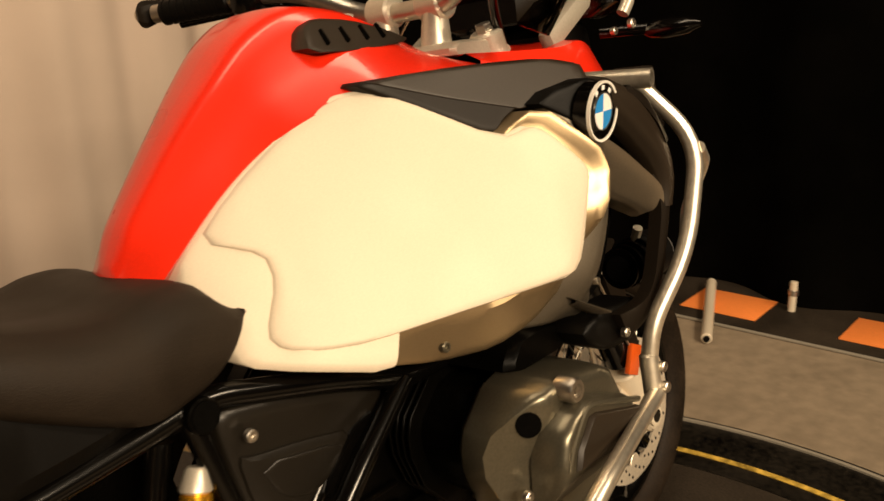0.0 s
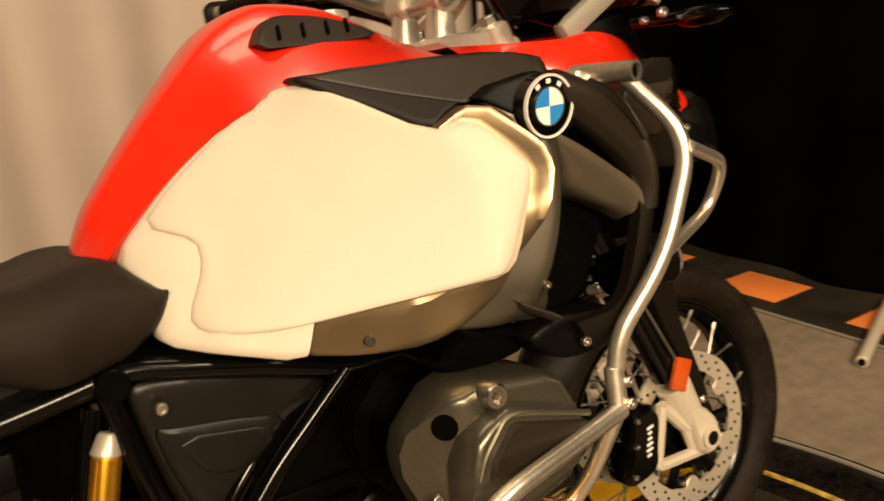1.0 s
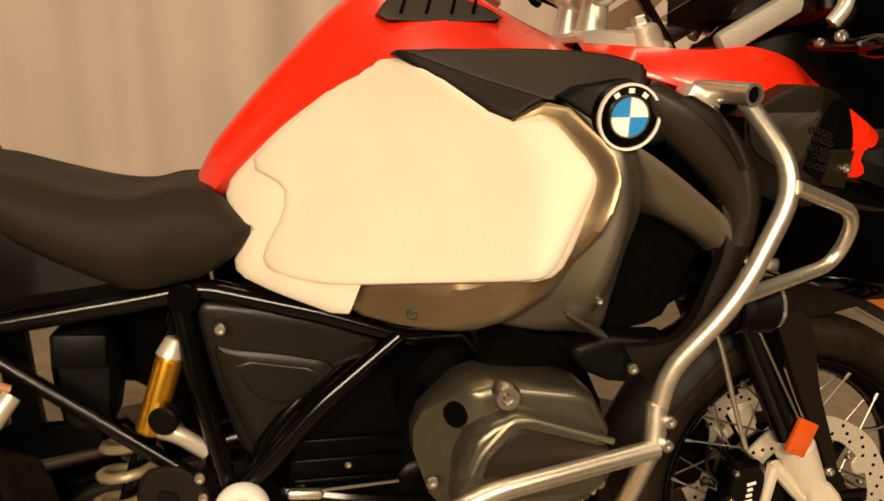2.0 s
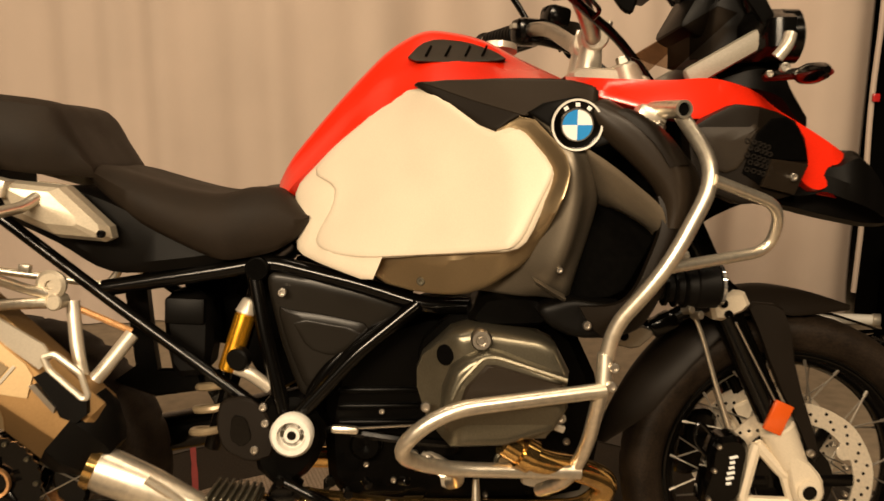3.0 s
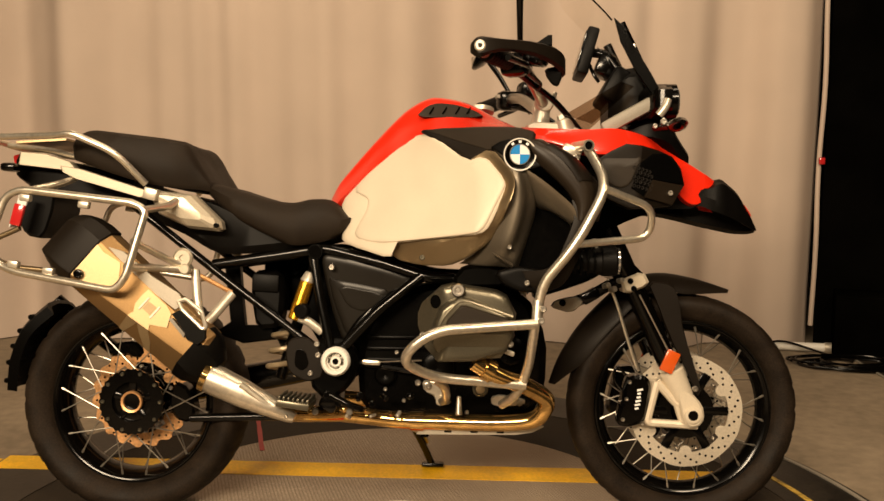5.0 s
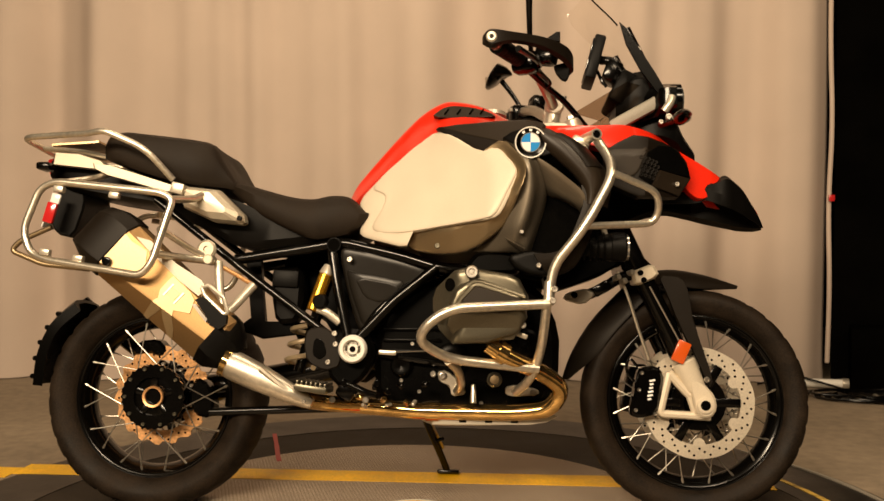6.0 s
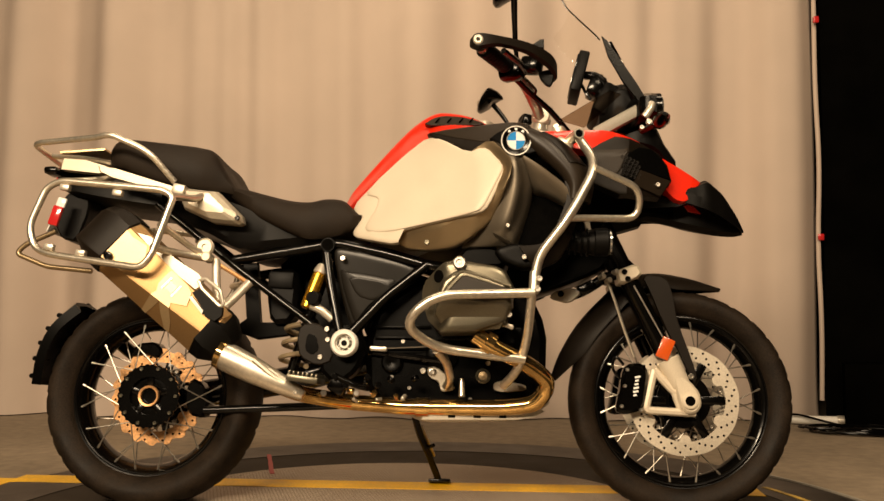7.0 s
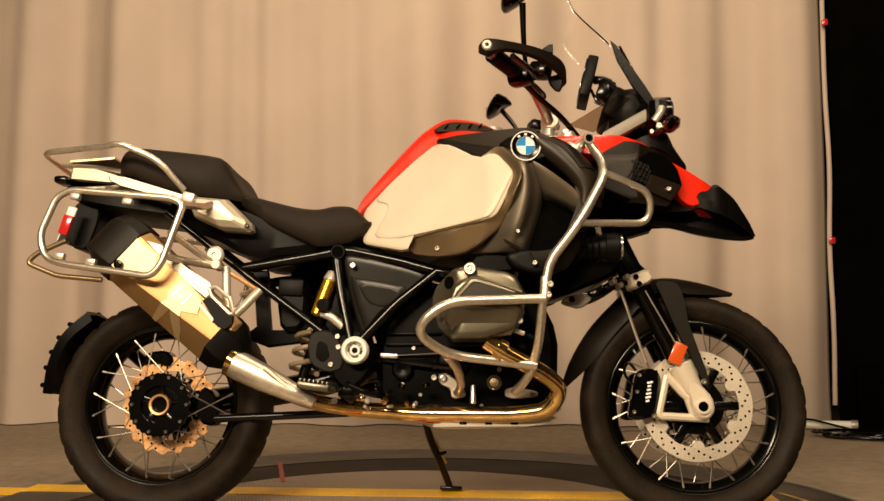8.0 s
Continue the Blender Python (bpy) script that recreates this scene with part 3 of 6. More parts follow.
for k in range(10):
    a = k * math.tau / 10
    m = Matrix.Translation((0.082 * math.cos(a), -0.066, 0.082 * math.sin(a)))
    if first is None:
        first = part("hub_bolt", bolt((0, 0, 0), 0.0055), ALLOY, rear_wheel, at=m)
    else:
        again(first, m, rear_wheel)
arm = None
for k in range(5):
    m = pose(0, 0, 0, 0, -math.degrees(k * math.tau / 5 + 0.3), 0)
    if arm is None:
        arm = part("hub_arm", block((0.05, 0.02, 0.022), (0.054, -0.05, 0), bevel=0.005), SATIN, rear_wheel, "black arm of the hub star", at=m)
    else:
        again(arm, m, rear_wheel)


# ---- fork and front end ----
def fork_leg(side):
    y = side * 0.105
    top, low = Vector((0.455, y, 1.0)), Vector((0.752, y, 0.345))
    way = (low - top).normalized()
    leg = part("fork_leg", rod(top, low - way * 0.10, 0.0275, 20), SATIN, bike, "black fork leg")
    part("lower_leg", rod(low - way * 0.078, low + way * 0.005, 0.034, 20, edge=0.004, taper=0.029), LEG, leg, "silver cast lower leg")
    part("axle_lug", slab([(0.73, 0.375), (0.77, 0.36), (0.80, 0.325), (0.805, 0.29), (0.79, 0.268), (0.765, 0.265), (0.745, 0.285)], y + side * 0.03, y - side * 0.02, 0.006, 1), LEG, leg, "silver axle lug")
    part("axle_cap", turned([(0.021, 0), (0.021, side * 0.006), (0.014, side * 0.007)], (0.772, y + side * 0.031, 0.3), 20), LEG, leg)
    # flat dark disc paints the shade of the axle's bore
    part("axle_hole", turned([(0.014, 0), (0.0135, side * 0.002), (0.0005, side * 0.002)], (0.772, y + side * 0.0365, 0.3), 16), SATIN, leg, "dark disc standing for the shade in the axle hole")
    bm = tube([(0.682, y + side * 0.006, 0.385), (0.655, y + side * 0.006, 0.275), (0.79, y + side * 0.006, 0.268)], 0.011, 8, 0.015)
    tube([(0.682, y + side * 0.006, 0.385), (0.735, y + side * 0.006, 0.325), (0.77, y + side * 0.006, 0.31)], 0.012, 8, 0.02, bm=bm)
    tube([(0.735, y + side * 0.006, 0.325), (0.752, y + side * 0.006, 0.272)], 0.010, 8, bm=bm)
    part("caliper_bracket", bm, LEG, leg, "silver cast caliper bracket")
    part("reflector", block((0.036, 0.012, 0.06), (0.71, y + side * 0.034, 0.443), (0, 24, 0), 0.003), ORANGE, leg, "orange side reflector")
    part("leg_clamp", slab([(0.578, 0.66), (0.64, 0.684), (0.657, 0.647), (0.588, 0.618)], y + side * 0.04, y - side * 0.036, 0.008, 1), LEG, leg, "silver fork clamp")
    for x, z in ((0.603, 0.657), (0.612, 0.637)):
        part("clamp_bolt", bolt((x, y + side * 0.04, z), 0.008, side), SATIN, leg)
    part("fork_guard", slab([(0.655, 0.655), (0.72, 0.65), (0.738, 0.609), (0.752, 0.519), (0.80, 0.369), (0.79, 0.343), (0.756, 0.427), (0.723, 0.486), (0.705, 0.528), (0.68, 0.60)], y + side * 0.012, y - side * 0.006, 0.004, 1), MATT, leg, "matt black fork guard")
    part("guard_bolt", bolt((0.782, y + side * 0.012, 0.368), 0.008, side), CHROME, leg)
    part("tube_line", rod((0.63, y + side * 0.028, 0.62), (0.705, y + side * 0.03, 0.475), 0.003, 6), CHROME, leg)
    return leg


for side in (RIGHT, LEFT):
    fork_leg(side)


def caliper(side):
    y = side * 0.108
    body = part("brake_caliper", slab([(0.60, 0.40), (0.645, 0.405), (0.665, 0.385), (0.66, 0.33), (0.648, 0.275), (0.60, 0.262), (0.572, 0.27), (0.585, 0.33)], y + side * 0.02, y - side * 0.045, 0.01, 2), SATIN, bike, "black brake caliper")
    for x, z in ((0.606, 0.385), (0.598, 0.34), (0.588, 0.285), (0.64, 0.275)):
        part("caliper_bolt", bolt((x, y + side * 0.02, z), 0.0055, side), CHROME, body)
    if side == RIGHT:
        bm = fresh()
        for k, h in enumerate((0.016, 0.010, 0.011, 0.015, 0.015, 0.010)):
            u = k / 5
            block((h, 0.0012, 0.0055), (0.632 - 0.008 * u + h * 0.1, y + side * 0.0212, 0.315 + 0.05 * (1 - u)), (0, -12, 0), 0.0004, bm)
        part("marking", bm, SNOW, body, "small white marking bars")
    return body


for side in (RIGHT, LEFT):
    caliper(side)
part("brake_hose", tube([(0.545, -0.12, 0.66), (0.57, -0.125, 0.60), (0.60, -0.12, 0.50), (0.628, -0.115, 0.42)], 0.0045, 8, 0.08), STEEL, bike, "braided brake hose")
part("brake_hose", tube([(0.60, -0.10, 0.40), (0.575, -0.10, 0.43), (0.565, -0.10, 0.39), (0.59, -0.10, 0.36)], 0.004, 8, 0.03), SATIN, bike, "thin black hose by the caliper")
part("fork_brace", slab([(0.55, 0.70), (0.60, 0.72), (0.66, 0.66), (0.62, 0.64), (0.56, 0.66)], 0.12, -0.12, 0.01, 1), SATIN, bike, "black fork bridge")
bm = tube([(0.59, -0.12, 0.655), (0.55, -0.12, 0.645), (0.50, -0.10, 0.612), (0.44, -0.09, 0.59)], 0.015, 10, 0.05)
block((0.05, 0.05, 0.03), (0.5, -0.11, 0.615), (0, -30, 0), 0.006, bm)
part("telelever_arm", bm, SATIN, bike, "black front suspension arm")
part("arm_bracket", slab([(0.392, 0.584), (0.404, 0.603), (0.459, 0.616), (0.486, 0.601), (0.45, 0.568)], -0.13, -0.115, 0.004, 1), CAST, bike, "silver bracket plate")
part("radiator_shroud", slab([(0.36, 0.83), (0.60, 0.785), (0.565, 0.69), (0.503, 0.652), (0.41, 0.62), (0.34, 0.60)], -0.07, 0.07, 0.01, 1), ENGINE, bike, "black radiator shroud")
part("bracket_hole", bolt((0.425, -0.131, 0.596), 0.009), SATIN, bike)
for x, z in ((0.535, 0.642), (0.552, 0.632), (0.572, 0.655)):
    part("arm_fitting", rod((x, -0.125, z), (x + 0.012, -0.145, z + 0.004), 0.008, 10, edge=0.002), CAST, bike)

FENDER = [(0.398, 0.362), (0.425, 0.435), (0.478, 0.522), (0.548, 0.598), (0.614, 0.655), (0.70, 0.676), (0.80, 0.662), (0.90, 0.630)]
rings = []
for i, p in enumerate(spline([(x, z, w, t) for (x, z), (w, t) in zip(FENDER, ((0.012, 0.008), (0.05, 0.012), (0.07, 0.012), (0.072, 0.012), (0.075, 0.014), (0.07, 0.02), (0.05, 0.016), (0.006, 0.004)))], 5)):
    x, z, w, t = p
    c = Vector((x - FRONT[0], z - FRONT[2])).normalized()
    ring = []
    for lift in (0, 1):
        span = range(9) if lift == 0 else range(8, -1, -1)
        for k in span:
            u = k / 4 - 1
            drop = -(0.06 if x < 0.6 else 0.045) * u * u * min(1, w / 0.06) - (0.006 if lift else 0)
            ring.append((x + c.x * drop, u * w, z + c.y * drop))
    rings.append(ring)
part("front_fender", skin(fresh(), rings), MATT, bike, "matt black front fender with pointed tip")

# ---- engine ----
block_body = part("engine_block", slab([(-0.13, 0.44), (-0.10, 0.56), (0.02, 0.64), (0.20, 0.66), (0.33, 0.62), (0.385, 0.50), (0.38, 0.36), (0.34, 0.285), (0.0, 0.275), (-0.12, 0.30)], -0.135, 0.135, 0.02, 1), ENGINE, bike, "black engine casing")
for x, z, r in ((0.038, 0.378, 0.009), (-0.09, 0.435, 0.008), (0.22, 0.40, 0.007), (0.0, 0.33, 0.006), (-0.05, 0.36, 0.006), (0.32, 0.40, 0.007), (-0.02, 0.46, 0.006), (0.17, 0.30, 0.006)):
    part("casing_bolt", bolt((x, -0.136, z), r), CHROME, block_body)
sight = part("oil_window", turned([(0.021, 0.01), (0.021, -0.006), (0.016, -0.009), (0.014, -0.004), (0.0005, -0.004)], (0.206, -0.14, 0.364), 24), ALLOY, block_body, "round oil window")
part("window_glass", turned([(0.013, 0), (0.012, -0.002), (0.0005, -0.003)], (0.206, -0.144, 0.364), 20), BRONZE, sight)
for z in (0.44, 0.47, 0.50):
    part("casing_rib", block((0.16, 0.02, 0.009), (-0.02, -0.135, z), bevel=0.003), ENGINE, block_body)
for x, z, r in ((-0.05, 0.40, 0.03), (0.09, 0.42, 0.045), (0.29, 0.47, 0.04)):
    part("casing_boss", turned([(r, 0.01), (r, -0.014), (r * 0.8, -0.02), (r * 0.3, -0.02), (0.0005, -0.016)], (x, -0.135, z), 24), ENGINE, block_body)
part("cooling_hose", tube([(-0.12, -0.14, 0.43), (0.0, -0.16, 0.415), (0.12, -0.15, 0.40)], 0.009, 8, 0.05), SATIN, block_body)
part("linkage_rod", rod((-0.10, -0.17, 0.436), (0.05, -0.17, 0.443), 0.0022, 6), CHROME, block_body, "thin bright linkage rod")
part("linkage_end", block((0.05, 0.016, 0.014), (-0.085, -0.172, 0.436), (0, 4, 0), 0.005), STEEL, block_body)


def cylinder(side):
    """One horizontal cylinder with its angular head cover."""
    outline = [(0.049, 0.55), (0.049, 0.579), (0.059, 0.605), (0.106, 0.648), (0.136, 0.656), (0.167, 0.652), (0.246, 0.639), (0.271, 0.626), (0.293, 0.582), (0.285, 0.525), (0.269, 0.488), (0.19, 0.464), (0.101, 0.462), (0.066, 0.499)]
    pts = resample([Vector(p) for p in outline], 0.012)
    mid = Vector((0.175, 0.557))

    def shell(points, rows, cut):
        rings = []
        for depth, scale in rows:
            ring = []
            for p in points:
                q = mid + (p - mid) * scale
                ring.append((q.x, side * cut(depth, q.x, q.y), q.y))
            rings.append(ring)
        return skin(fresh(), rings)

    # the rear corner is cut off slantwise, the cover's lower half leans inwards
    rear_cut = lambda d, x, z: min(d, 0.386 - 0.9 * max(0, 0.124 - x))
    head = part("cylinder_head", shell(pts, ((0.27, 0.9), (0.28, 0.98), (0.285, 1.0), (0.34, 1.0), (0.355, 0.993), (0.367, 0.975), (0.375, 0.945), (0.379, 0.9), (0.38, 0.8), (0.38, 0.6), (0.38, 0.05)), rear_cut), ALLOY, bike, "grey cast cylinder head", angle=40)
    part("barrel", skin(fresh(), [[((mid + (p - mid) * k).x, side * d, (mid + (p - mid) * k).y) for p in pts] for d, k in ((0.12, 0.8), (0.33, 0.84))]), ENGINE, head, "black cylinder barrel")
    face = resample([Vector(p) for p in ((0.092, 0.56), (0.106, 0.597), (0.127, 0.614), (0.157, 0.627), (0.182, 0.622), (0.278, 0.584), (0.286, 0.53), (0.252, 0.477), (0.118, 0.469), (0.088, 0.51))], 0.012)
    part("head_cover", shell(face, ((0.36, 1.03), (0.375, 1.02), (0.388, 0.99), (0.398, 0.955), (0.404, 0.91), (0.407, 0.86), *((0.408, k) for k in (0.8, 0.7, 0.6, 0.5, 0.4, 0.3, 0.15, 0.03))), lambda d, x, z: min(d, 0.408 - 0.75 * max(0, 0.54 - z))), ALLOY, head, "raised grey cover of the head", angle=40)
    part("plug_cover", slab([(0.118, 0.548), (0.126, 0.571), (0.158, 0.605), (0.172, 0.605), (0.275, 0.573), (0.278, 0.545), (0.22, 0.538)], side * 0.39, side * 0.414, 0.005), COVER, head, "matt black plug cover")
    part("cover_lip", tube([(0.106, 0, 0.55), (0.118, 0, 0.577), (0.154, 0, 0.615), (0.175, 0, 0.615), (0.282, 0, 0.579)], 0.0045, 8, 0.015), ALLOY, head).matrix_local = Matrix.Translation((0, side * 0.405, 0)) @ pose(0, 0, 0)
    filler = part("oil_cap", turned([(0.016, -side * 0.02), (0.017, side * 0.004), (0.014, side * 0.009), (0.009, side * 0.009), (0.008, side * 0.003), (0.005, side * 0.003), (0.004, side * 0.008), (0.0005, side * 0.008)], (0.151, side * 0.392, 0.641), 24), CHROME, head, "silver oil filler cap")
    # flat dark disc in place of a shaded hole
    part("cover_hole", turned([(0.017, -side * 0.003), (0.0168, side * 0.0015), (0.0005, side * 0.0016)], (0, 0, 0), 20), VOID, head, "dark disc standing for the shade of a round recess", at=pose(0.095, side * 0.3605, 0.611, 0, 0, side * 42))
    for x, z, d in ((0.064, 0.53, 0.37), (0.278, 0.51, 0.37)):
        part("cover_bolt", bolt((x, side * d, z), 0.008, side), CHROME, head)
    for k in range(4):
        part("cooling_fin", slab([(x, z) for x, z in outline], side * (0.15 + 0.012 * k), side * (0.155 + 0.012 * k), 0.001), ENGINE, head)
    part("bright_bracket", block((0.03, 0.012, 0.012), (0.275, side * 0.33, 0.485), (0, 20, 0), 0.003), CAST, head)
    return head


for side in (RIGHT, LEFT):
    cylinder(side)
part("intake_box", slab([(0.13, 0.66), (0.16, 0.70), (0.25, 0.70), (0.28, 0.665), (0.26, 0.645), (0.15, 0.645)], -0.31, -0.14, 0.012, 1), ENGINE, bike, "black intake stub")

# ---- exhaust ----
for side in (RIGHT, LEFT):
    s = side
    part("header_pipe", tube([(0.19, s * 0.335, 0.462), (0.245, s * 0.325, 0.425), (0.33, s * 0.26, 0.39), (0.388, s * 0.205, 0.345), (0.355, s * 0.18, 0.288), (0.27, s * 0.165, 0.277), (0.0, s * 0.15, 0.277), (-0.08, s * 0.135, 0.283), (-0.20, s * 0.12, 0.292)],
                             0.0225, 18, 0.06), HEADER, bike, "golden heat-tinted exhaust header")
part("pipe_clamp", tube([(0.055, -0.152, 0.277), (0.02, -0.151, 0.277)], 0.0265, 18), HEADER, bike)
part("pipe_clamp", tube([(0.215, -0.332, 0.447), (0.235, -0.327, 0.435)], 0.029, 18), HEADER, bike)
part("link_pipe", tube([(-0.16, -0.12, 0.29), (-0.23, -0.18, 0.298), (-0.30, -0.25, 0.312), (-0.36, -0.27, 0.34)], 0.022, 16, 0.04), HEADER, bike)
A, Z = Vector((-0.522, -0.262, 0.462)), Vector((-0.835, -0.262, 0.737))
axis = (Z - A).normalized()
up = Vector((axis.z, 0, -axis.x))
across = Vector((0, -1, 0))


def oct_ring(u, h, d, cut=0.3):
    c = A + axis * u
    pts = [(-h, -d * cut), (-h, d * cut), (-h * cut * 1.4, d), (h * cut * 1.4, d), (h, d * cut), (h, -d * cut), (h * cut * 1.4, -d), (-h * cut * 1.4, -d)]
    return [c + up * p + across * q for p, q in pts]


def can_size(u):
    """Half height, half depth and the ridge's height of the silencer, u metres along it."""
    return 0.075 + 0.03 * u, 0.06 + 0.02 * u, -0.008 - 0.1 * u


def can_ring(u, less=0.0):
    h, d, r = can_size(u)
    h, d = h - less, d - less
    return [A + axis * u + up * p + across * q for p, q in ((-h, -d * 0.5), (-h, d * 0.2), (r - 0.004, d * 0.965), (r, d), (r + 0.006, d), (h * 0.72, d * 0.88), (h, d * 0.4), (h, -d * 0.5), (h * 0.5, -d), (-h * 0.5, -d))]


def can_face(u, v):
    """How far out the silencer's outer face lies at a place on it."""
    h, d, r = can_size(u)
    if v < r:
        return d - 0.8 * d * (r - v) / (h + r)
    if v < 0.72 * h:
        return d - 0.12 * d * (v - r) / (0.72 * h - r)
    return 0.88 * d - 0.48 * d * min(1, (v - 0.72 * h) / (0.28 * h))


silencer = part("silencer", skin(fresh(), [can_ring(-0.01, 0.006)] + [can_ring(0.05 * k) for k in range(9)] + [can_ring(0.41, 0.005)]), SILENCER, bike, "large angular satin steel silencer", angle=24)
part("end_cap", skin(fresh(), [can_ring(0.368, -0.002), can_ring(0.371, -0.0045), can_ring(0.40, -0.004), can_ring(0.437, 0.003), can_ring(0.462, 0.015), can_ring(0.478, 0.034)]), MATT, silencer, "black silencer end cap", angle=28)
part("front_collar", skin(fresh(), [oct_ring(-0.062, 0.036, 0.036, 0.42), oct_ring(-0.045, 0.052, 0.048, 0.42), oct_ring(-0.012, 0.074, 0.061, 0.34), oct_ring(0.02, 0.078, 0.064, 0.3)]), BLACK, silencer, "black collar")


def shield(points, lift, thick, mat, name, label, flat=None):
    """A cover on the silencer's outer face; points are along and across it."""
    rings = []
    for d in (lift - 0.003, lift + thick):
        rings.append([A + axis * u + up * v + across * (d + (flat or can_face(u, v))) for u, v in points])
    return part(name, skin(fresh(), rings), mat, silencer, label)


shield([(0.372, -0.046), (0.372, 0.055), (0.343, 0.05), (0.294, 0.058), (0.268, 0.024), (0.272, -0.007), (0.30, -0.037)], 0.0, 0.0025, SHIELD, "shield_band", "pale raised field beside the cap")
shield([(0.197, 0.008), (0.198, 0.038), (0.196, 0.056), (0.133, 0.056), (0.112, 0.048), (0.096, 0.015), (0.136, -0.009), (0.184, -0.014)], 0.0, 0.004, SHIELD, "heat_shield", "pale branching heat shield")
shield([(0.192, -0.027), (0.188, -0.013), (0.166, 0.0), (0.134, -0.008), (0.127, -0.0205)], 0.0, 0.003, SHIELD, "heat_shield", "pale branching heat shield")
shield([(0.192, -0.0275), (0.201, -0.082), (0.186, -0.083), (0.171, -0.05), (0.162, -0.026)], 0.0, 0.003, SHIELD, "shield_leg", "pointed leg of the heat shield")
shield([(0.162, -0.0245), (0.146, -0.048), (0.115, -0.078), (0.097, -0.077), (0.108, -0.048), (0.128, -0.021)], 0.0, 0.003, SHIELD, "shield_leg", "pointed leg of the heat shield")
shield([(0.175, 0.011), (0.175, 0.034), (0.15, 0.036), (0.15, 0.011)], 0.0045, 0.0012, BRONZE, "shield_window", "small square in the shield")
shield([(0.183, 0.004), (0.183, 0.042), (0.178, 0.042), (0.178, 0.004)], 0.004, 0.0025, CAST, "window_rim", "pressed rim beside the square")
shield([(0.147, 0.006), (0.147, 0.043), (0.142, 0.043), (0.142, 0.006)], 0.004, 0.0025, CAST, "window_rim", "pressed rim beside the square")
shield([(0.345, 0.066), (0.309, 0.083), (0.213, 0.085), (0.133, 0.098), (0.108, 0.09), (0.112, 0.062), (0.20, 0.056), (0.29, 0.06)], -0.004, 0.004, CAST, "side_shield", "pale silver plate along the upper edge", 0.056)
loop_line = [(0.118, 0.086), (0.108, 0.102), (0.056, 0.105), (0.022, 0.083), (0.026, 0.074), (0.098, 0.076), (0.118, 0.086)]
part("plate_loop_bracket", tube([A + axis * u + up * v + across * 0.064 for u, v in loop_line], 0.0055, 8, 0.006), CAST, silencer, "bright open loop of the hanger")
shield([(0.109, 0.051), (0.10, 0.072), (0.018, 0.076), (0.005, 0.06), (0.009, 0.037), (0.035, 0.028), (0.06, 0.04)], 0.0, 0.012, BLACK, "upper_guard", "black guard strip", 0.056)
shield([(0.106, 0.037), (0.1, 0.045), (0.05, 0.037), (0.046, 0.028)], 0.006, 0.008, CHROME, "guard_lever", "bright lever", 0.058)
part("cap_bolt", bolt(A + axis * 0.352 + up * -0.03 + across * 0.076, 0.012), SATIN, silencer)
tail_cone = []
for u, r in ((0.0, 0.036), (0.03, 0.039), (0.10, 0.036), (0.18, 0.027), (0.235, 0.018), (0.25, 0.013)):
    p = Vector((-0.497, -0.285, 0.412)).lerp(Vector((-0.27, -0.27, 0.303)), u / 0.25)
    d = (Vector((-0.27, -0.27, 0.303)) - Vector((-0.497, -0.285, 0.412))).normalized()
    w = Vector((0, -1, 0))
    n = d.cross(w)
    tail_cone.append([p + (w * math.cos(k * math.tau / 24) + n * math.sin(k * math.tau / 24)) * r for k in range(24)])
cone = part("pipe_cover", skin(fresh(), tail_cone), STEEL, bike, "bright conical pipe cover")
part("cover_ring", tube([(-0.502, -0.285, 0.4145), (-0.488, -0.284, 0.408)], 0.0405, 24), HEADER, cone)
part("cover_rib", tube([(-0.40, -0.31, 0.395), (-0.34, -0.295, 0.345), (-0.29, -0.28, 0.318)], 0.008, 8, 0.04), STEEL, cone)
part("cover_bolt", bolt((-0.288, -0.286, 0.311), 0.006), CHROME, cone)

# ---- frame, rear suspension ----
def bar(name, pts, r, mat=SATIN, label="", bend=0.03, seg=12):
    return part(name, tube(pts, r, seg, bend), mat, bike, label)


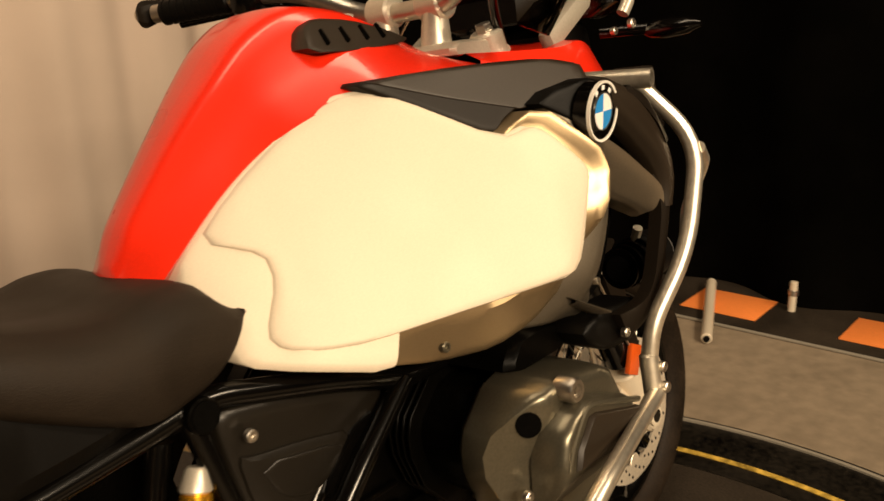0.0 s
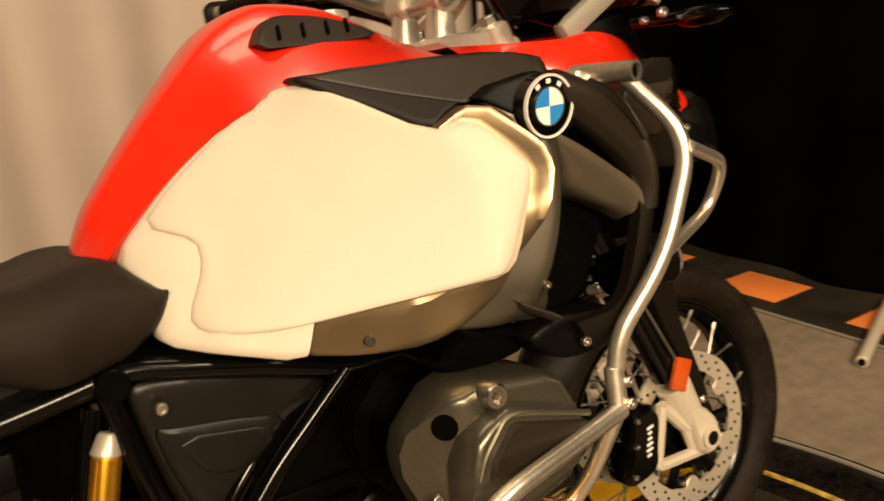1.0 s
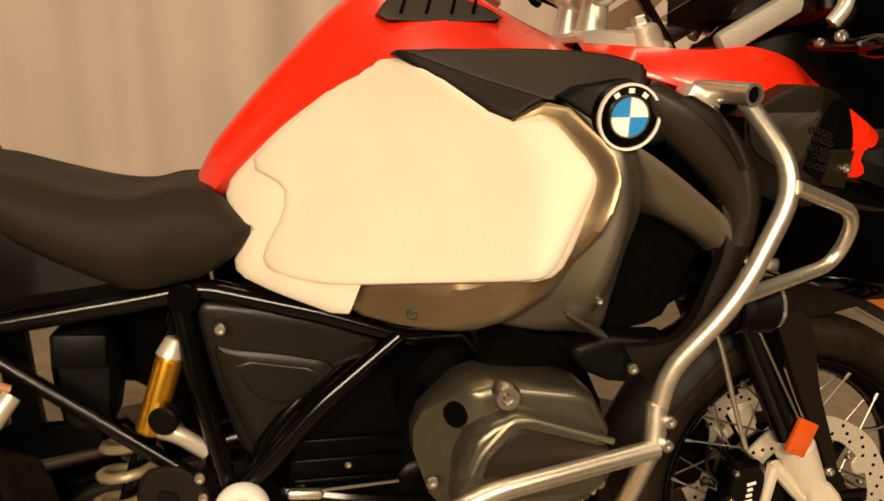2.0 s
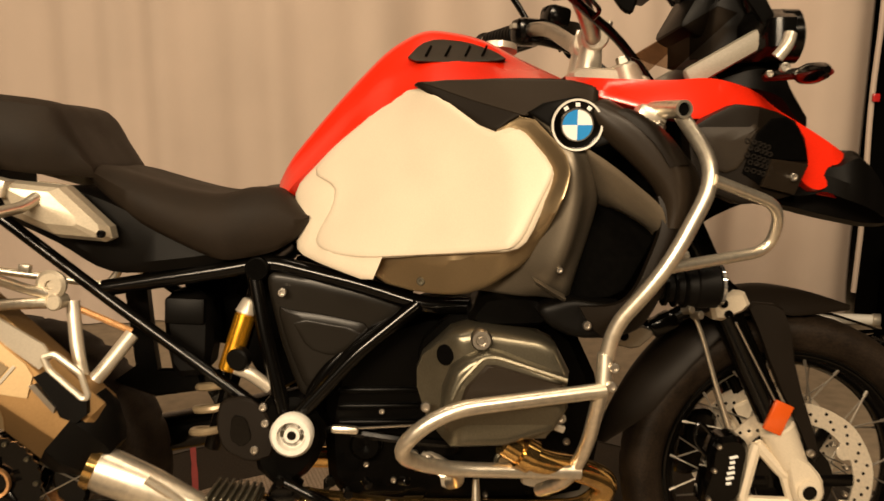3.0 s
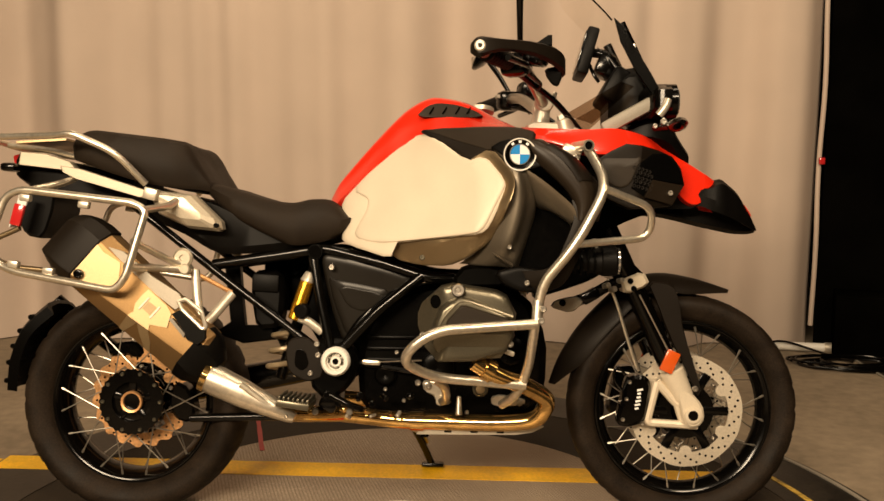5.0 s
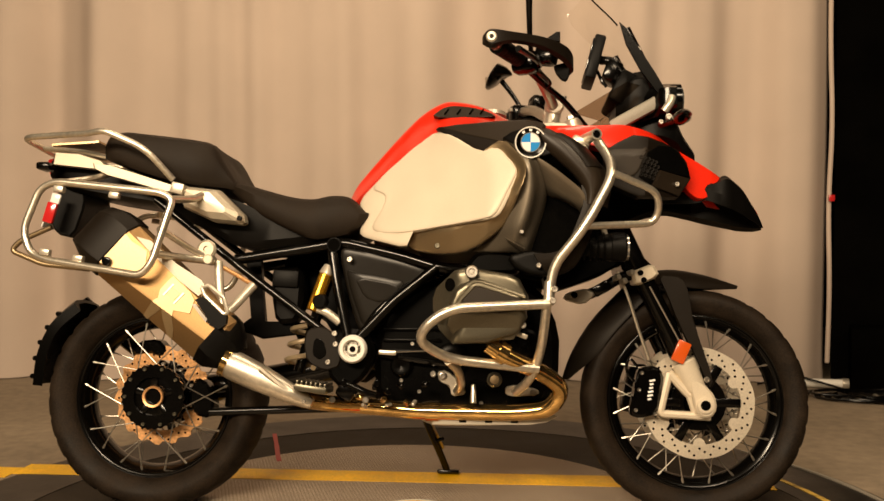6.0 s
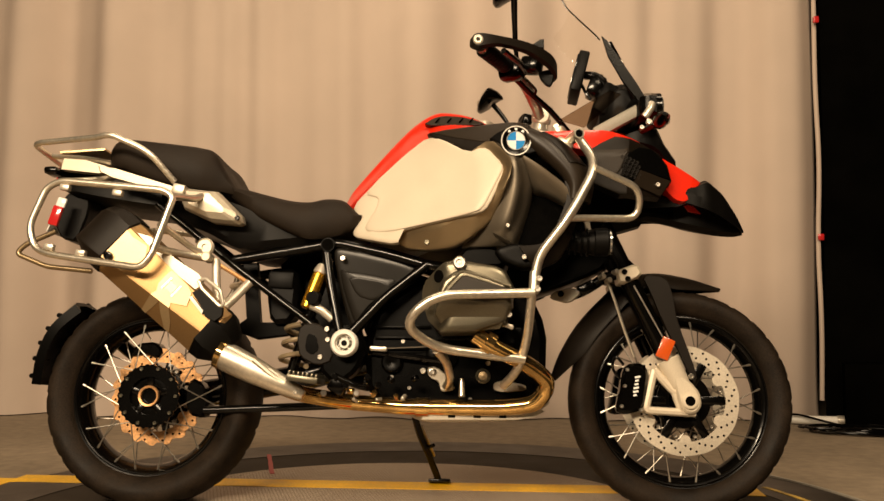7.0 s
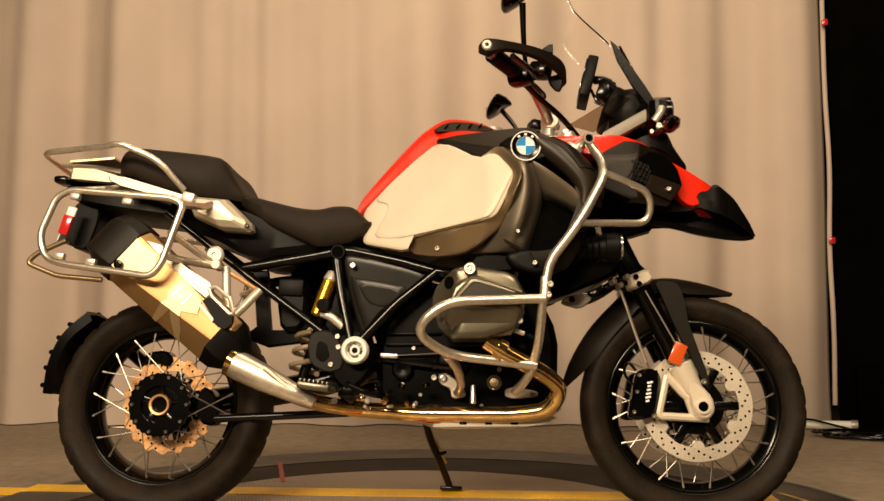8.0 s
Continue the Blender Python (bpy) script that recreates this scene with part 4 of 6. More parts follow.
for s in (RIGHT, LEFT):
    bar("seat_strut", [(-0.76, s * 0.13, 0.865), (-0.50, s * 0.15, 0.667), (-0.235, s * 0.175, 0.475)], 0.0115, SATIN, "black rear frame strut")
    bar("seat_rail", [(-0.52, s * 0.14, 0.692), (-0.30, s * 0.155, 0.725), (-0.215, s * 0.16, 0.74), (-0.05, s * 0.18, 0.70), (0.06, s * 0.195, 0.665), (0.2, s * 0.18, 0.66)], 0.0155, SATIN, "black frame rail")
    bar("frame_tube", [(-0.245, s * 0.165, 0.735), (-0.225, s * 0.18, 0.62), (-0.19, s * 0.195, 0.475)], 0.014, SATIN, "black frame downtube")
    bar("frame_tube", [(0.05, s * 0.20, 0.668), (-0.06, s * 0.205, 0.58), (-0.165, s * 0.205, 0.47)], 0.014, SATIN, "black frame diagonal")
    bar("frame_tube", [(-0.03, s * 0.16, 0.63), (-0.12, s * 0.165, 0.54), (-0.17, s * 0.16, 0.455)], 0.013, SATIN, "black inner frame diagonal")
    part("pivot_casting", slab([(-0.235, 0.50), (-0.15, 0.50), (-0.11, 0.44), (-0.14, 0.37), (-0.20, 0.33), (-0.25, 0.38)], s * 0.13, s * 0.2, 0.012, 1), ENGINE, bike, "black pivot casting")
    ring = part("pivot_cap", turned([(0.037, -s * 0.02), (0.038, s * 0.002), (0.033, s * 0.009), (0.025, s * 0.009), (0.022, -s * 0.006), (0.014, -s * 0.006), (0.0135, s * 0.0), (0.008, s * 0.0), (0.007, -s * 0.006), (0.0005, -s * 0.006)], (-0.17, s * 0.24, 0.446), 32), WHITE, bike, "pale round pivot cap")
    part("cap_core", turned([(0.0225, 0), (0.021, s * 0.001), (0.0005, s * 0.001)], (-0.17, s * 0.233, 0.446), 20), ALLOY, ring)
    part("cap_socket", turned([(0.008, 0), (0.0078, s * 0.003), (0.0005, s * 0.003)], (-0.17, s * 0.2395, 0.446), 12), SATIN, ring)
knot = part("frame_knot", rod((-0.235, -0.185, 0.73), (-0.235, 0.185, 0.73), 0.021, 24, edge=0.002), ENGINE, bike, "black frame cross tube")
for s in (RIGHT, LEFT):
    # dark disc paints the shade inside each tube end
    part("tube_mouth", turned([(0.0175, 0), (0.0173, s * 0.002), (0.0005, s * 0.002)], (-0.235, s * 0.1845, 0.73), 24), VOID, knot, "dark disc standing for the shade in the open tube")
side_cover = part("side_cover", plate([(-0.222, 0.715), (-0.20, 0.725), (0.02, 0.672), (0.03, 0.645), (-0.075, 0.575), (-0.135, 0.49), (-0.165, 0.485), (-0.20, 0.60)], lambda x, z: 0.168 + 0.12 * (z - 0.6) + 0.05 * x, RIGHT, 0.02, 0.006, 0.01), GLOSSCOVER, bike, "black side cover")
raised = part("cover_field", plate([(-0.203, 0.665), (-0.18, 0.657), (-0.11, 0.647), (-0.028, 0.628), (-0.06, 0.582), (-0.125, 0.505), (-0.155, 0.50), (-0.19, 0.60)], lambda x, z: 0.172 + 0.12 * (z - 0.6) + 0.05 * x, RIGHT, 0.006, 0.009, 0.012, 1), GLOSSCOVER, side_cover, "raised lower field of the cover", angle=25)
part("cover_hollow", plate([(-0.178, 0.643), (-0.05, 0.62), (-0.07, 0.585), (-0.105, 0.57), (-0.15, 0.585)], lambda x, z: 0.1815 + 0.14 * (z - 0.6) + 0.05 * x, RIGHT, 0.003, 0.0016, 0.004, 1), GLOSSCOVER, side_cover)
part("cover_screw", bolt((-0.189, -0.192, 0.689), 0.008), CHROME, side_cover)
# black slab on the cover paints the shade of a slot
part("cover_slot", slab([(-0.095, 0.57), (-0.04, 0.625), (0.0, 0.64), (-0.005, 0.632), (-0.05, 0.60), (-0.088, 0.555)], -0.186, -0.17, 0.003, 1), SATIN, side_cover, "dark slab standing for a shaded slot")
part("side_cover", plate([(-0.222, 0.715), (-0.20, 0.725), (0.02, 0.672), (0.03, 0.645), (-0.075, 0.575), (-0.135, 0.49), (-0.165, 0.485), (-0.20, 0.60)], 0.17, LEFT, 0.02, 0.006, 0.01), MATT, bike, "matt black side cover")
# spring strut
strut = part("shock_absorber", rod((-0.25, -0.10, 0.69), (-0.345, -0.09, 0.38), 0.016, 14), SATIN, bike, "rear shock absorber with gold reservoir")
coil = [(-0.345 + 0.04 * math.cos(a) + 0.0006 * k, -0.09 + 0.04 * math.sin(a), 0.39 + 0.0034 * k) for k, a in ((k, k * 0.5) for k in range(36))]
part("spring", tube(coil, 0.0075, 8), SPRING, strut, "pale coil spring")
res = part("gold_reservoir", rod((-0.258, -0.172, 0.648), (-0.29, -0.185, 0.548), 0.0185, 18, edge=0.003), GOLD, strut, "gold anodised cylinder")
part("reservoir_cap", rod((-0.25, -0.17, 0.675), (-0.259, -0.172, 0.648), 0.013, 14, edge=0.003, taper=0.019), CAST, strut, "silver cylinder cap")
part("adjuster", rod((-0.262, -0.19, 0.575), (-0.268, -0.215, 0.573), 0.02, 18, edge=0.003), BLACK, strut, "black adjuster wheel")
part("reservoir_foot", tube([(-0.275, -0.19, 0.555), (-0.25, -0.19, 0.545), (-0.215, -0.185, 0.517)], 0.012, 10, 0.02), CAST, strut, "silver casting below the reservoir")
part("air_box", slab([(-0.43, 0.676), (-0.346, 0.679), (-0.337, 0.60), (-0.352, 0.517), (-0.417, 0.513), (-0.432, 0.60)], -0.09, 0.0, 0.014, 1), BLACK, bike, "black box behind the strut")
part("box_lid", block((0.075, 0.012, 0.05), (-0.388, -0.094, 0.642), (0, 3, 0), 0.006), BLACK, bike)
part("inner_fender", slab([(-0.515, 0.70), (-0.47, 0.70), (-0.462, 0.60), (-0.452, 0.515), (-0.375, 0.518), (-0.365, 0.482), (-0.46, 0.47), (-0.54, 0.50), (-0.497, 0.53)], -0.06, -0.035, 0.006, 0), ENGINE, bike, "black inner mudguard")
part("strut_link", slab([(-0.385, 0.515), (-0.33, 0.52), (-0.30, 0.41), (-0.325, 0.40), (-0.352, 0.45)], -0.045, -0.015, 0.006, 1), SATIN, bike, "black strut linkage")
# added black slab that keeps the view through the frame dark
part("frame_filler", slab([(-0.42, 0.74), (-0.22, 0.75), (-0.16, 0.5), (-0.25, 0.45), (-0.31, 0.55), (-0.42, 0.57)], 0.02, 0.06, 0.006, 1), ENGINE, bike, "black filler added inside the frame")
part("swing_arm", tube([(-0.16, 0.12, 0.42), (-0.40, 0.13, 0.36), (-0.758, 0.13, 0.303)], 0.042, 16, 0.1), SATIN, bike, "black swing arm")
part("final_drive", turned([(0.07, -0.02), (0.085, 0.0), (0.08, 0.04), (0.04, 0.06), (0.0005, 0.06)], (-0.758, 0.11, 0.303), 28), SATIN, bike, "black final drive housing")
part("torque_rod", rod((-0.60, -0.08, 0.263), (-0.16, -0.10, 0.283), 0.012, 12), SATIN, bike, "black rod along the lower frame")
part("rear_caliper", slab([(-0.87, 0.42), (-0.85, 0.462), (-0.79, 0.468), (-0.765, 0.44), (-0.78, 0.415), (-0.82, 0.428)], 0.0, 0.06, 0.008, 1), SATIN, bike, "black rear brake caliper")
part("caliper_mount", slab([(-0.66, 0.36), (-0.62, 0.34), (-0.60, 0.27), (-0.62, 0.24), (-0.66, 0.25), (-0.68, 0.30)], -0.04, 0.02, 0.008, 1), SATIN, bike, "black rear caliper mount")
HUG = [(-1.128, 0.335, 0.085), (-1.118, 0.425, 0.088), (-1.082, 0.51, 0.088), (-1.015, 0.575, 0.08)]
rings = []
for x, z, w in spline(HUG, 6):
    c = Vector((x - REAR[0], z - REAR[2])).normalized()
    rings.append([(x + c.x * d, u * w, z + c.y * d) for d, u in ((-0.006, -1), (0.006, -0.7), (0.012, 0), (0.006, 0.7), (-0.006, 1), (-0.035, 1), (-0.008, 0.7), (0.0, 0), (-0.008, -0.7), (-0.035, -1))])
hug = part("rear_mudguard", skin(fresh(), rings), ENGINE, bike, "black rear mudguard")
for k in range(5):
    x, z, w = spline(HUG, 6)[k * 3 + 2]
    c = Vector((x - REAR[0], z - REAR[2])).normalized()
    part("mudguard_rib", rod((x + c.x * 0.006, -0.07, z + c.y * 0.006), (x + c.x * 0.006, 0.07, z + c.y * 0.006), 0.0075, 8), ENGINE, hug)
part("mudguard_arm", tube([(-1.06, 0.08, 0.58), (-0.92, 0.1, 0.45), (-0.76, 0.13, 0.34)], 0.021, 10, 0.05), SATIN, bike)
part("footrest_plate", slab([(-0.30, 0.50), (-0.255, 0.507), (-0.215, 0.475), (-0.205, 0.40), (-0.25, 0.385), (-0.30, 0.41), (-0.31, 0.46)], -0.205, -0.19, 0.004, 1), MATT, bike, "dark footrest plate")
# black slab on the plate paints a dark opening
part("plate_window", slab([(-0.28, 0.475), (-0.255, 0.47), (-0.245, 0.43), (-0.265, 0.415), (-0.285, 0.43)], -0.2075, -0.203, 0.001, 1), SATIN, bike)
for x, z in ((-0.225, 0.487), (-0.222, 0.458), (-0.242, 0.41)):
    part("plate_bolt", bolt((x, -0.205, z), 0.0075), CHROME, bike)
peg = part("foot_peg", block((0.085, 0.11, 0.018), (-0.265, -0.27, 0.345), (0, 8, 0), 0.004), ALLOY, bike, "serrated metal foot peg")
for k in range(7):
    part("peg_tooth", block((0.006, 0.1, 0.014), (-0.30 + 0.012 * k, -0.27, 0.361 - 0.0017 * k), (0, 8, 0), 0.002), ALLOY, peg)
part("brake_pedal", tube([(-0.20, -0.21, 0.36), (-0.13, -0.23, 0.33), (-0.10, -0.25, 0.325)], 0.009, 10, 0.03), SATIN, bike, "black brake pedal")
part("pedal_joint", block((0.05, 0.05, 0.05), (-0.19, -0.19, 0.335), (0, 30, 0), 0.01), SATIN, bike)
for k in range(6):
    part("joint_fitting", rod((-0.23 + 0.03 * k, -0.20, 0.31 + 0.022 * ((k * 5) % 3)), (-0.225 + 0.03 * k, -0.225, 0.312 + 0.022 * ((k * 5) % 3)), 0.009, 10, edge=0.002), CHROME if k % 3 == 0 else SATIN, bike)
for k in range(9):
    a = k * 2.4
    p = Vector((-0.16 + 0.022 * k, -0.19 - 0.012 * math.cos(a), 0.318 + 0.035 * math.sin(a * 1.7)))
    part("clamp_fitting", rod(p, p + Vector((0.014 * math.cos(a), -0.016, 0.012 * math.sin(a))), 0.0065 + 0.002 * math.cos(a), 10, edge=0.002), (HEADER, CAST, SATIN)[k % 3], bike)
part("hanging_hook", rod((0.15, -0.20, 0.355), (0.15, -0.205, 0.305), 0.006, 10, edge=0.002, taper=0.009), STEEL, bike, "small bright hanging pin")
part("skid_edge", slab([(0.035, 0.243), (0.30, 0.245), (0.345, 0.252), (0.376, 0.268), (0.366, 0.273), (0.33, 0.263), (0.085, 0.259), (0.04, 0.252)], -0.158, -0.15, 0.002), CAST, bike, "silver edge of the skid plate")
part("skid_plate", hull([(0.0, 0.10, 0.252), (0.05, 0.12, 0.238), (0.20, 0.125, 0.24), (0.32, 0.12, 0.25), (0.39, 0.10, 0.29)], lambda w, z: [(0, z + 0.004), (w, z + 0.006), (w + 0.018, z + 0.028), (w + 0.022, z + 0.026), (w + 0.004, z), (0, z - 0.002)], 4), CAST, bike, "silver skid plate")
for x in (0.09, 0.16, 0.23):
    part("skid_slot", block((0.02, 0.004, 0.008), (x + 0.03, -0.158, 0.253), (0, 0, 0), 0.0015), SATIN, bike)
stand = part("side_stand", tube([(-0.01, 0.15, 0.25), (0.0, 0.19, 0.20), (0.03, 0.26, 0.12), (0.052, 0.31, 0.055)], 0.011, 10, 0.03), SATIN, bike, "black side stand, folded out")
part("stand_foot", block((0.07, 0.05, 0.012), (0.056, 0.32, 0.049), (-7, 0, 0), 0.004), SATIN, stand)
part("stand_spring", rod((0.005, 0.18, 0.225), (0.04, 0.27, 0.13), 0.006, 8), CHROME, stand)
part("stand_lug", tube([(0.02, 0.225, 0.155), (0.045, 0.21, 0.165)], 0.006, 8), SATIN, stand)

# ---- tank and bodywork ----
def tank_profile(zr, ws, zs, wl, zl):
    """Half section: flat crown, rounded shoulder, flank down to the lower edge."""
    return [(0, zr), (ws * 0.4, zr - 0.001), (ws * 0.7, zr - 0.005), (ws * 0.9, zr - 0.015), (ws, zs), (ws * 0.5 + wl * 0.5 + 0.004, zs * 0.5 + zl * 0.5), (wl, zl), (wl - 0.02, zl - 0.02), (wl - 0.05, zl - 0.03), (0, zl - 0.03)]


tank = part("fuel_tank", hull([(-0.219, 0.882, 0.025, 0.866, 0.056, 0.846), (-0.201, 0.915, 0.038, 0.894, 0.076, 0.853), (-0.179, 0.945, 0.042, 0.922, 0.088, 0.878), (-0.109, 1.025, 0.052, 0.996, 0.104, 0.944), (-0.05, 1.086, 0.067, 1.056, 0.123, 0.988), (0.0, 1.131, 0.077, 1.1, 0.16, 1.018), (0.055, 1.159, 0.094, 1.125, 0.19, 1.036), (0.1, 1.16, 0.106, 1.13, 0.2, 1.045), (0.17, 1.143, 0.115, 1.112, 0.205, 1.05), (0.25, 1.102, 0.12, 1.08, 0.215, 1.046), (0.33, 1.064, 0.13, 1.05, 0.22, 1.035)], tank_profile, 5), RED, bike, "glossy red tank cover", angle=50)


PANEL = [(-0.18, 0.852), (-0.168, 0.884), (-0.104, 0.947), (-0.021, 1.012), (0.03, 1.04), (0.058, 1.042), (0.085, 1.03), (0.17, 0.96), (0.21, 0.972), (0.252, 0.928), (0.267, 0.9), (0.262, 0.875), (0.226, 0.795), (0.205, 0.776), (0.14, 0.77), (-0.042, 0.752), (-0.02, 0.712), (-0.15, 0.75), (-0.17, 0.766), (-0.158, 0.81)]
FIELD = [(0.058, 1.039), (0.03, 1.036), (-0.021, 1.008), (-0.104, 0.942), (-0.146, 0.898), (-0.097, 0.874), (-0.099, 0.842), (-0.131, 0.785), (-0.124, 0.768), (-0.09, 0.758), (-0.042, 0.755), (0.08, 0.766), (0.17, 0.775), (0.2, 0.781), (0.216, 0.797), (0.24, 0.847), (0.26, 0.888), (0.262, 0.902), (0.254, 0.917), (0.226, 0.957), (0.211, 0.967), (0.17, 0.958), (0.085, 1.027)]


def knee_depth(x, z):
    """The flank, rising to a soft crease and falling off ahead of it."""
    crease = 0.205 - (4.5 if z > 0.89 else 1.2) * (z - 0.89) ** 2
    crest = max(0, min(1, (x + 0.08) / max(0.05, crease + 0.08))) if x < crease else max(0, 1 - (x - crease) / 0.075)
    return flank(x, z) + 0.022 * crest - 0.25 * max(0, -0.1 - x)


def beyond(x, z):
    """Distance outside the raised field."""
    inside, best = False, 9.0
    for (ax, az), (bx, bz) in zip(FIELD, FIELD[1:] + FIELD[:1]):
        if (az > z) != (bz > z) and x < ax + (z - az) * (bx - ax) / (bz - az):
            inside = not inside
        u = max(0, min(1, ((x - ax) * (bx - ax) + (z - az) * (bz - az)) / ((bx - ax) ** 2 + (bz - az) ** 2)))
        best = min(best, math.hypot(x - ax - u * (bx - ax), z - az - u * (bz - az)))
    return 0 if inside else best


def border_depth(x, z):
    """Out and forward beside the field, inwards under it, with a soft crease."""
    u = max(0, min(1, (z - 0.785) / 0.06))
    return knee_depth(x, z) - 0.006 + (0.65 * u - 0.75 * (1 - u)) * beyond(x, z) - 0.1 * abs(x - 0.1) * (1 - u)


for side in (RIGHT, LEFT):
    panel = part("knee_panel", plate(PANEL, lambda x, z: knee_depth(x, z) - 0.001 - (0.2 * max(0, 0.026 - beyond(x, z)) if x < -0.05 and z > 0.765 else 0.001 + 0.1 * max(0, 0.765 - z)), side, 0.03, 0.006, 0.01, 1, inner=0.45, centre=(0.05, 0.89)), PALE, bike, "pale satin metal tank side panel", angle=45)
    part("panel_field", plate(FIELD, lambda x, z: knee_depth(x, z) + 0.005 - 0.06 * max(0, min(0.05, -0.055 - x)), side, 0.02, 0.004, 0.006, 1, inner=0.3, centre=(0.05, 0.89)), PALE, panel, "raised field of the panel", angle=45)
    lip = part("panel_border", plate([(-0.038, 0.753), (-0.018, 0.712), (0.05, 0.698), (0.125, 0.697), (0.17, 0.716), (0.225, 0.755), (0.252, 0.80), (0.281, 0.872), (0.287, 0.90), (0.279, 0.93), (0.228, 0.992), (0.17, 0.96), (0.05, 0.80)], border_depth, side, 0.03, 0.003, 0.005, 1, inner=0.55, centre=(0.11, 0.83)), BRONZE, bike, "bronze metallic border under the side panel", angle=30)
    part("lip_screw", bolt((0.056, side * (border_depth(0.056, 0.718) + 0.003), 0.718), 0.0075, side), ALLOY, lip)
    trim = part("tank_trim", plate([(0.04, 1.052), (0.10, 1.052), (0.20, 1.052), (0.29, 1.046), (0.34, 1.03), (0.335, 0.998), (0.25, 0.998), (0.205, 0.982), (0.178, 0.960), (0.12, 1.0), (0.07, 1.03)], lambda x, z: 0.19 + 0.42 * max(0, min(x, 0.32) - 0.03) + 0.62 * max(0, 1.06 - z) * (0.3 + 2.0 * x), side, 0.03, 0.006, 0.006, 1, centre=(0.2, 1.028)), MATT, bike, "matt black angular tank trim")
    # lighter sheet over the matt trim paints its lit upper face
    part("trim_face", plate([(0.056, 1.050), (0.10, 1.053), (0.20, 1.05), (0.29, 1.044), (0.335, 1.03), (0.33, 1.0), (0.224, 0.987), (0.141, 1.016)], lambda x, z: 0.194 + 0.42 * max(0, min(x, 0.32) - 0.03) + 0.62 * max(0, 1.06 - z) * (0.3 + 2.0 * x), side, 0.008, 0.004, 0.004, 0, centre=(0.2, 1.025)), COVER, trim, "upper face of the tank trim, coloured lighter as lit")
    mount = part("badge_mount", plate([(0.228, 0.992), (0.25, 1.005), (0.30, 1.014), (0.34, 1.0), (0.37, 0.972), (0.36, 0.945), (0.33, 0.935), (0.30, 0.942), (0.268, 0.96)], lambda x, z: 0.37 - 0.14 * (z - 0.97) - 0.6 * max(0, 0.28 - x), side, 0.06, 0.002, 0.004, 0), BLACK, bike, "matt black badge mount")
    shoulder = part("shoulder_trim", loft([
        [(0.300, 0.372, 0.996), (0.318, 0.386, 1.000), (0.336, 0.374, 1.008), (0.354, 0.335, 1.012)],
        [(0.331, 0.373, 0.958), (0.347, 0.391, 0.967), (0.378, 0.385, 0.984), (0.404, 0.335, 0.980)],
        [(0.368, 0.377, 0.926), (0.384, 0.395, 0.935), (0.418, 0.387, 0.952), (0.450, 0.335, 0.948)],
        [(0.412, 0.379, 0.882), (0.428, 0.397, 0.888), (0.457, 0.386, 0.900), (0.493, 0.33, 0.905)],
        [(0.431, 0.379, 0.848), (0.446, 0.395, 0.850), (0.469, 0.384, 0.855), (0.504, 0.33, 0.860)],
        [(0.429, 0.377, 0.812), (0.443, 0.391, 0.811), (0.462, 0.382, 0.810), (0.494, 0.335, 0.810)]], side, 0.02), COVER, bike, "smooth matt black front trim beside the badge", angle=75)
    part("trim_inset", loft([
        [(0.358, 0.3885, 0.988), (0.372, 0.384, 0.994), (0.396, 0.356, 0.990)],
        [(0.388, 0.3935, 0.965), (0.408, 0.388, 0.972), (0.434, 0.352, 0.966)],
        [(0.418, 0.397, 0.934), (0.436, 0.3895, 0.935), (0.464, 0.352, 0.934)],
        [(0.436, 0.398, 0.904), (0.454, 0.390, 0.907), (0.482, 0.352, 0.908)]], side, 0.004), MATT, shoulder, "inset panel of the front trim", angle=75)
    fairing = part("side_fairing", loft([
        [(0.235, 0.335, 0.985), (0.262, 0.362, 0.955), (0.276, 0.378, 0.915), (0.268, 0.366, 0.868), (0.245, 0.352, 0.812), (0.218, 0.332, 0.762), (0.188, 0.304, 0.727), (0.15, 0.275, 0.703)],
        [(0.262, 0.358, 0.98), (0.283, 0.373, 0.95), (0.297, 0.384, 0.908), (0.30, 0.381, 0.862), (0.290, 0.376, 0.806), (0.270, 0.366, 0.756), (0.245, 0.342, 0.722), (0.212, 0.312, 0.698)],
        [(0.285, 0.365, 0.965), (0.302, 0.372, 0.938), (0.315, 0.365, 0.9), (0.319, 0.353, 0.855), (0.309, 0.340, 0.80), (0.291, 0.342, 0.75), (0.272, 0.345, 0.718), (0.252, 0.322, 0.697)],
        [(0.30, 0.362, 0.955), (0.315, 0.366, 0.93), (0.330, 0.350, 0.893), (0.337, 0.333, 0.85), (0.325, 0.318, 0.797), (0.307, 0.323, 0.745), (0.292, 0.335, 0.712), (0.283, 0.325, 0.692)],
        [(0.31, 0.34, 0.95), (0.325, 0.345, 0.925), (0.339, 0.318, 0.888), (0.343, 0.300, 0.845), (0.331, 0.288, 0.792), (0.314, 0.290, 0.74), (0.302, 0.30, 0.705), (0.297, 0.30, 0.686)]], side), GRAPHITE, bike, "graphite metallic side fairing", angle=75)
    # near-black sheet paints the shade inside the duct
    part("duct_shade", plate([(0.30, 0.88), (0.36, 0.885), (0.44, 0.835), (0.445, 0.80), (0.41, 0.735), (0.385, 0.695), (0.30, 0.683), (0.27, 0.70), (0.29, 0.77)], 0.292, side, 0.008, 0.001, 0.004, 1), VOID, fairing, "black sheet standing for the shade in the air duct")
